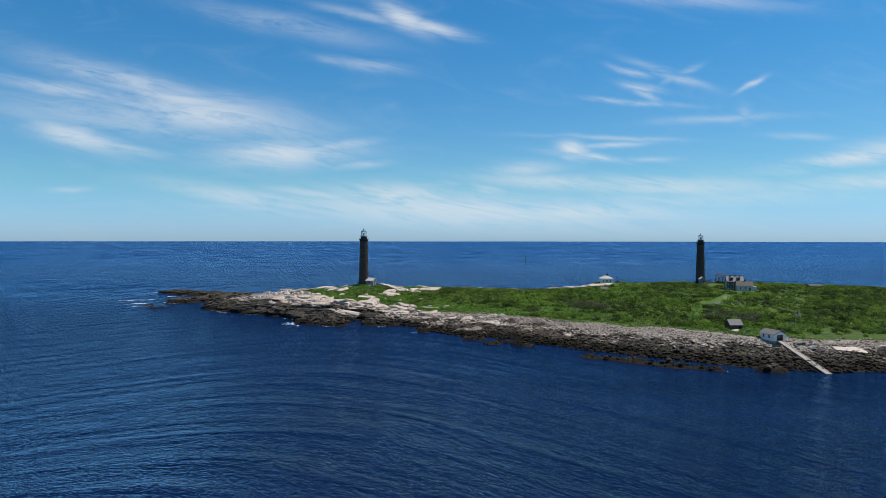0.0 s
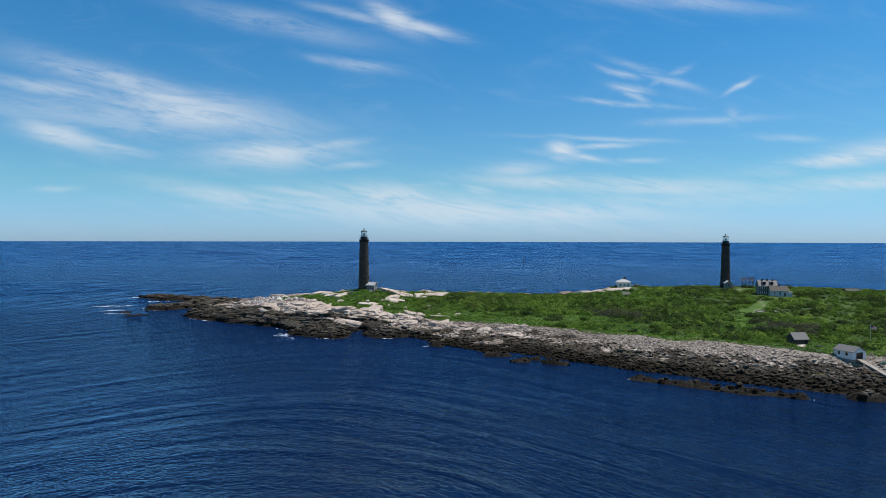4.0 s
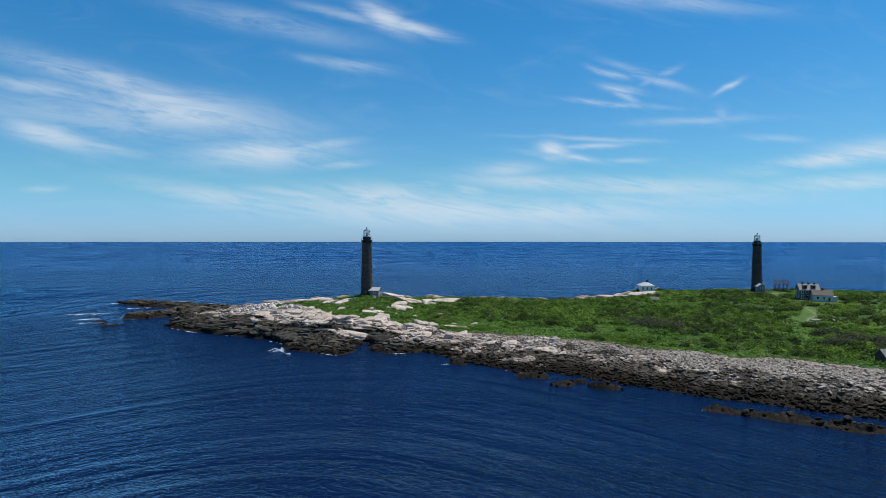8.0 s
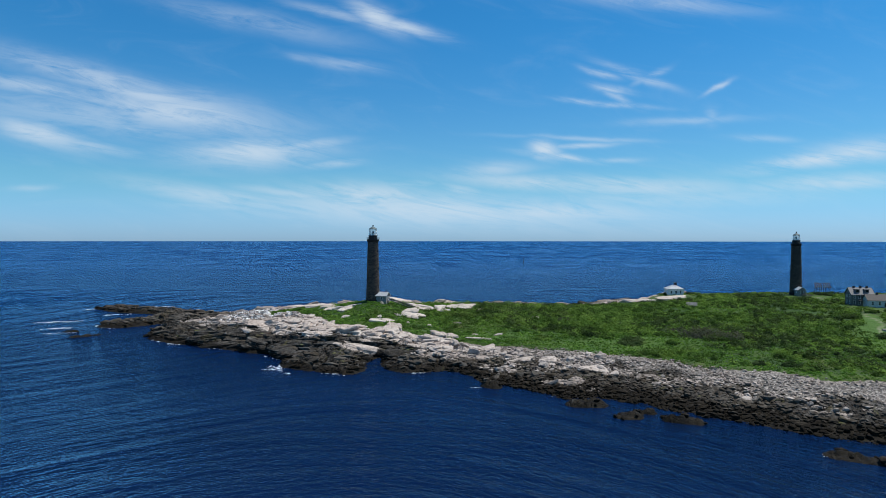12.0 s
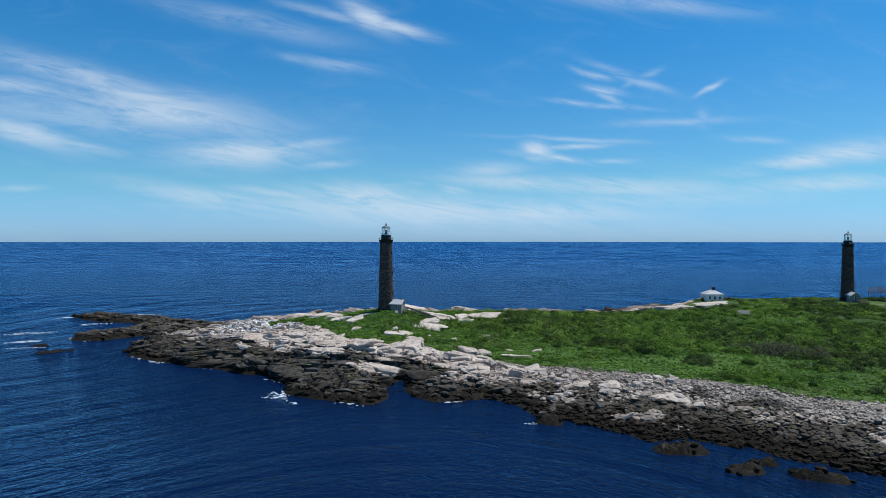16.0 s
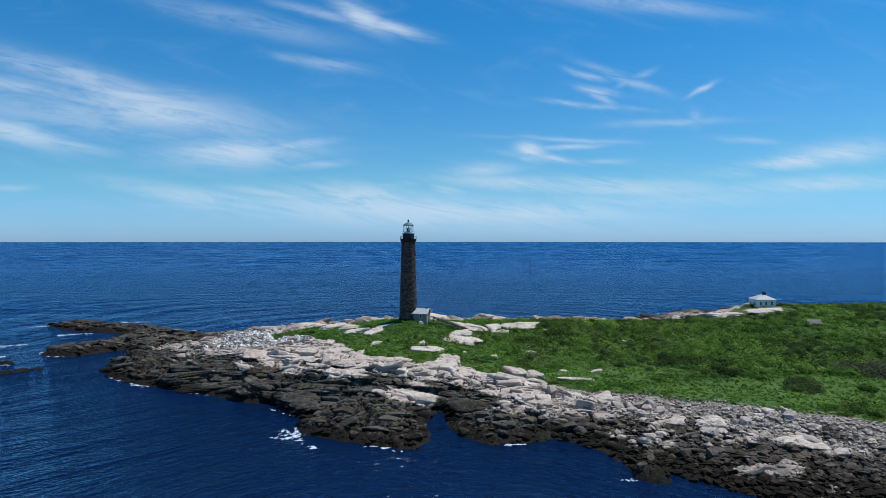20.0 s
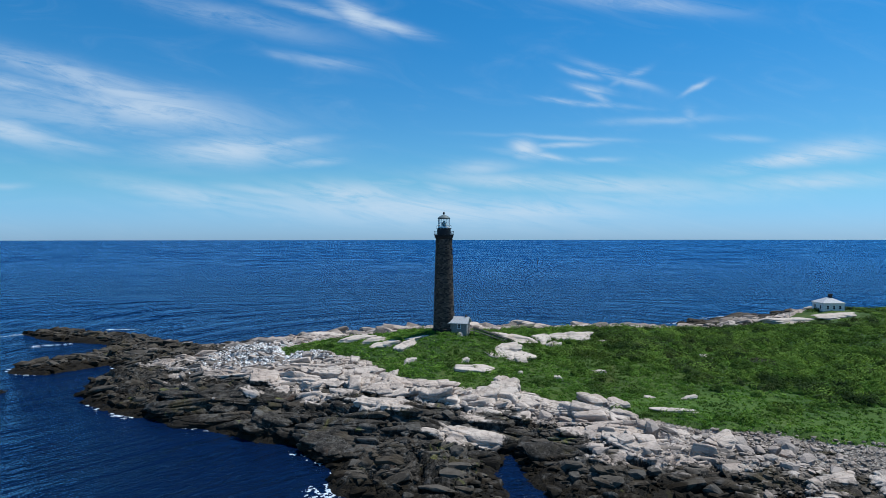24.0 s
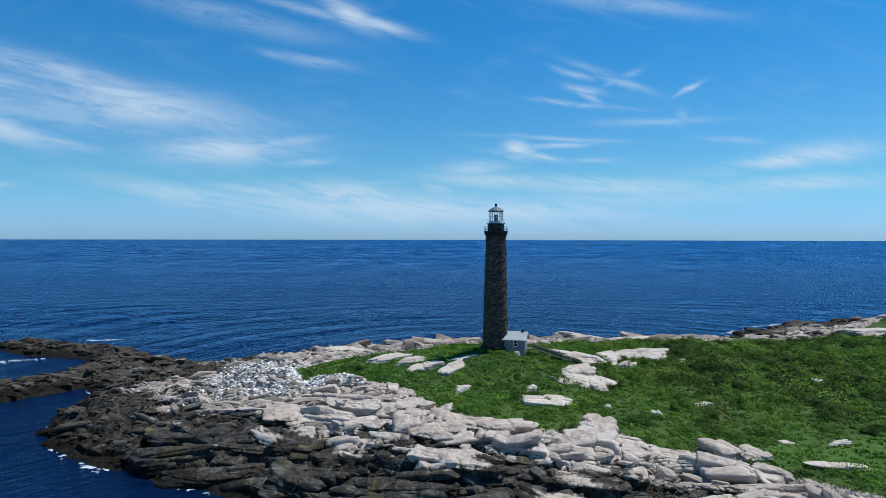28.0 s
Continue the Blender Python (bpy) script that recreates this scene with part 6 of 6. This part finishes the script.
# ---- single bushes on the mown strip ----
BUSHES = [(74, -62, 3.6, 1.5, 0), (74, -52, 1.6, 1.1, 0), (107, -73.5, 5.0, 2.2, 1), (100, -66, 1.8, 1.2, 0), (120, -80, 2.4, 1.4, 0), (85, -50, 2.2, 1.3, 0), (66, -47, 1.4, 1.0, 0), (135, -68, 8.0, 3.4, 2), (141, -60, 7.5, 3.6, 2), (129, -60, 6.0, 3.0, 2),
          (146, -70, 6.5, 3.2, 2), (92, -22, 5, 1.6, 2), (190, -118, 6, 3.0, 2), (200, -128, 5, 3.0, 2)]
BUSHES_INLAND = [(196, -100, 6, 3.2, 2), (199, -112, 6.5, 3.4, 2), (207, -118, 6, 3.0, 2), (133, -117, 2.2, 1.5, 1), (142, -118, 2.4, 1.5, 1), (187, -87, 3.2, 2.4, 0), (203, -79, 4.5, 2.6, 1), (222, -28, 5, 2.5, 1), (105, -77, 5, 1.8, 1)]
for i, (x, y, r_, h_, kd) in enumerate(BUSHES + BUSHES_INLAND):
    foliage("bush", np.array([x + 0.25 * r_, x - 0.3 * r_, x]), np.array([y, y + 0.15 * r_, y - 0.2 * r_]), np.array([0.75, 0.7, 0.8]) * r_, np.array([1.0, 0.85, 0.75]) * h_, 420, (M_LEAF, M_DARKLEAF, M_GREYTWIG)[kd],
            ("rounded green bush in short grass", "broad dark bush in short grass", "grey leafless thicket among green scrub")[kd], "bush", 50 + i, 0.3, "")

# ---- surf on the rocks ----
def surf(x, y, rx_, ry_, turn, seed, cut=0.45, hug=False):
    """A torn patch of foam lying on the water."""
    su, sw_ = np.arange(-1, 1.001, min(0.1, 0.2 / rx_)), np.arange(-1, 1.001, min(0.1, 0.2 / ry_))
    U, W_ = np.meshgrid(su, sw_, indexing="ij")
    ca, sa = math.cos(radians(turn)), math.sin(radians(turn))
    lx, ly = U * rx_, W_ * ry_
    X, Y = x + lx * ca - ly * sa, y + lx * sa + ly * ca
    lace = 1 - np.abs(2 * fbm(X / 1.5 + seed, Y / 1.0, seed, 4) - 1) * 3.2
    f_ = -0.09 + 0.42 * fbm(X / 3.2 + seed, Y / 2.2, seed + 9, 4) + 0.16 * fbm(X / 0.6, Y / 0.45 + seed, seed + 3, 3) + 0.30 * lace + 0.26 * (1 - (U**2 + W_**2))
    if hug:
        hh = height(X.ravel(), Y.ravel()).reshape(X.shape)
        f_ = f_ - 0.26 * (1 - (U**2 + W_**2)) + 0.34 * np.exp(-((hh + 0.25) / 0.45) ** 2) * np.clip(2.5 - 2.5 * np.abs(U), 0, 1) + 0.06
        f_ = np.where(hh < 0.12, f_, 0)
    i_ = np.arange(U.size).reshape(U.shape)
    qd = np.stack([i_[:-1, :-1], i_[1:, :-1], i_[1:, 1:], i_[:-1, 1:]], -1).reshape(-1, 4)
    ok = f_.ravel()[qd].mean(1) > cut + 0.21
    if not ok.any():
        return
    Z = 0.05 + 0.15 * np.clip(f_ - cut - 0.15, 0, 1)
    tagged(new("surf", np_mesh("surf", np.stack([X, Y, Z], -1).reshape(-1, 3), qd[ok], M_FOAM, True)), "white broken surf washing round the rocks", "surf", kind="stuff")


for k_, (x, y, rx_, ry_, turn) in enumerate([(-26, -90, 6, 9, 20), (-20, -99, 7, 3, -30), (-11, -103, 6, 2, -5), (-33, -72, 7, 2.5, -50), (-97, -29, 6, 2.5, -50), (-77, -47, 6, 2.0, -25), (-56, -60, 4, 0.8, -20), (-150, -10, 9, 3, 10),
                                              (-160, 6, 14, 4, 20), (-160, 63, 12, 5, 30), (-175, 30, 16, 5, 20), (-152, 107, 12, 3, 5), (-192, 92, 8, 4, 50), (44, -121, 4, 1.2, 0), (64, -131, 4, 1.0, -40), (114, -182, 5, 2, -20), (158, -206, 5, 1.5, -10),
                                              (103, 88, 7, 5, 40), (97, 94, 9, 3, 0), (128, 118, 15, 4, 40), (158, 138, 17, 4, 22), (186, 148, 16, 3.5, 5), (-30, 76, 8, 2, 20), (30, 84, 12, 2, 0)]):
    surf(x, y, rx_, ry_, turn, 3 + k_ * 7, 0.42 if (x > 90 and y > 80) or (-30 < x < -18 and y < -85) else 0.40 if x < -110 else 0.45 if x > 90 else 0.50)


def bench(x, y, turn):
    B = thing("bench", pose(x, y, z_at(x, y), 0, 0, turn), "low dark wooden picnic bench on the grass", "bench")
    for yy in (-0.3, 0.0, 0.3):
        part("table_board", boxed(-0.9, 0.9, yy - 0.13, yy + 0.13, 0.70, 0.75), M_OLDWOOD, B)
    for yy in (-0.75, 0.75):
        part("seat_board", boxed(-0.9, 0.9, yy - 0.14, yy + 0.14, 0.42, 0.47), M_OLDWOOD, B)
    for xx in (-0.65, 0.65):
        part("leg", barred((xx, -0.75, 0), (xx, 0.2, 0.72), 0.05, 4), M_OLDWOOD, B)
        part("leg", barred((xx, 0.75, 0), (xx, -0.2, 0.72), 0.05, 4), M_OLDWOOD, B)
        part("cross_board", boxed(xx - 0.03, xx + 0.03, -0.85, 0.85, 0.34, 0.42), M_OLDWOOD, B)


bench(187.5, -158.5, 15)

# thin wash along the landing shore
edge_pts = SHORE[4:44]
for k_, (a_, b_) in enumerate(zip(edge_pts, edge_pts[1:])):
    run_ = float(np.hypot(*(b_ - a_)))
    turn_ = math.degrees(math.atan2(b_[1] - a_[1], b_[0] - a_[0]))
    for j_ in range(max(1, int(run_ / 11))):
        if (k_ * 7 + j_ * 3) % 5 > 2 or a_[0] > 25 or 2 < a_[0] < 15:
            continue
        f0 = (j_ + 0.5) / max(1, int(run_ / 11))
        p_ = a_ + (b_ - a_) * f0
        out_ = np.array([b_[1] - a_[1], a_[0] - b_[0]]) / run_ * 0.8
        surf(p_[0] + out_[0], p_[1] + out_[1], 6.5, 3.5, turn_, 200 + k_ * 5 + j_, 0.535, True)
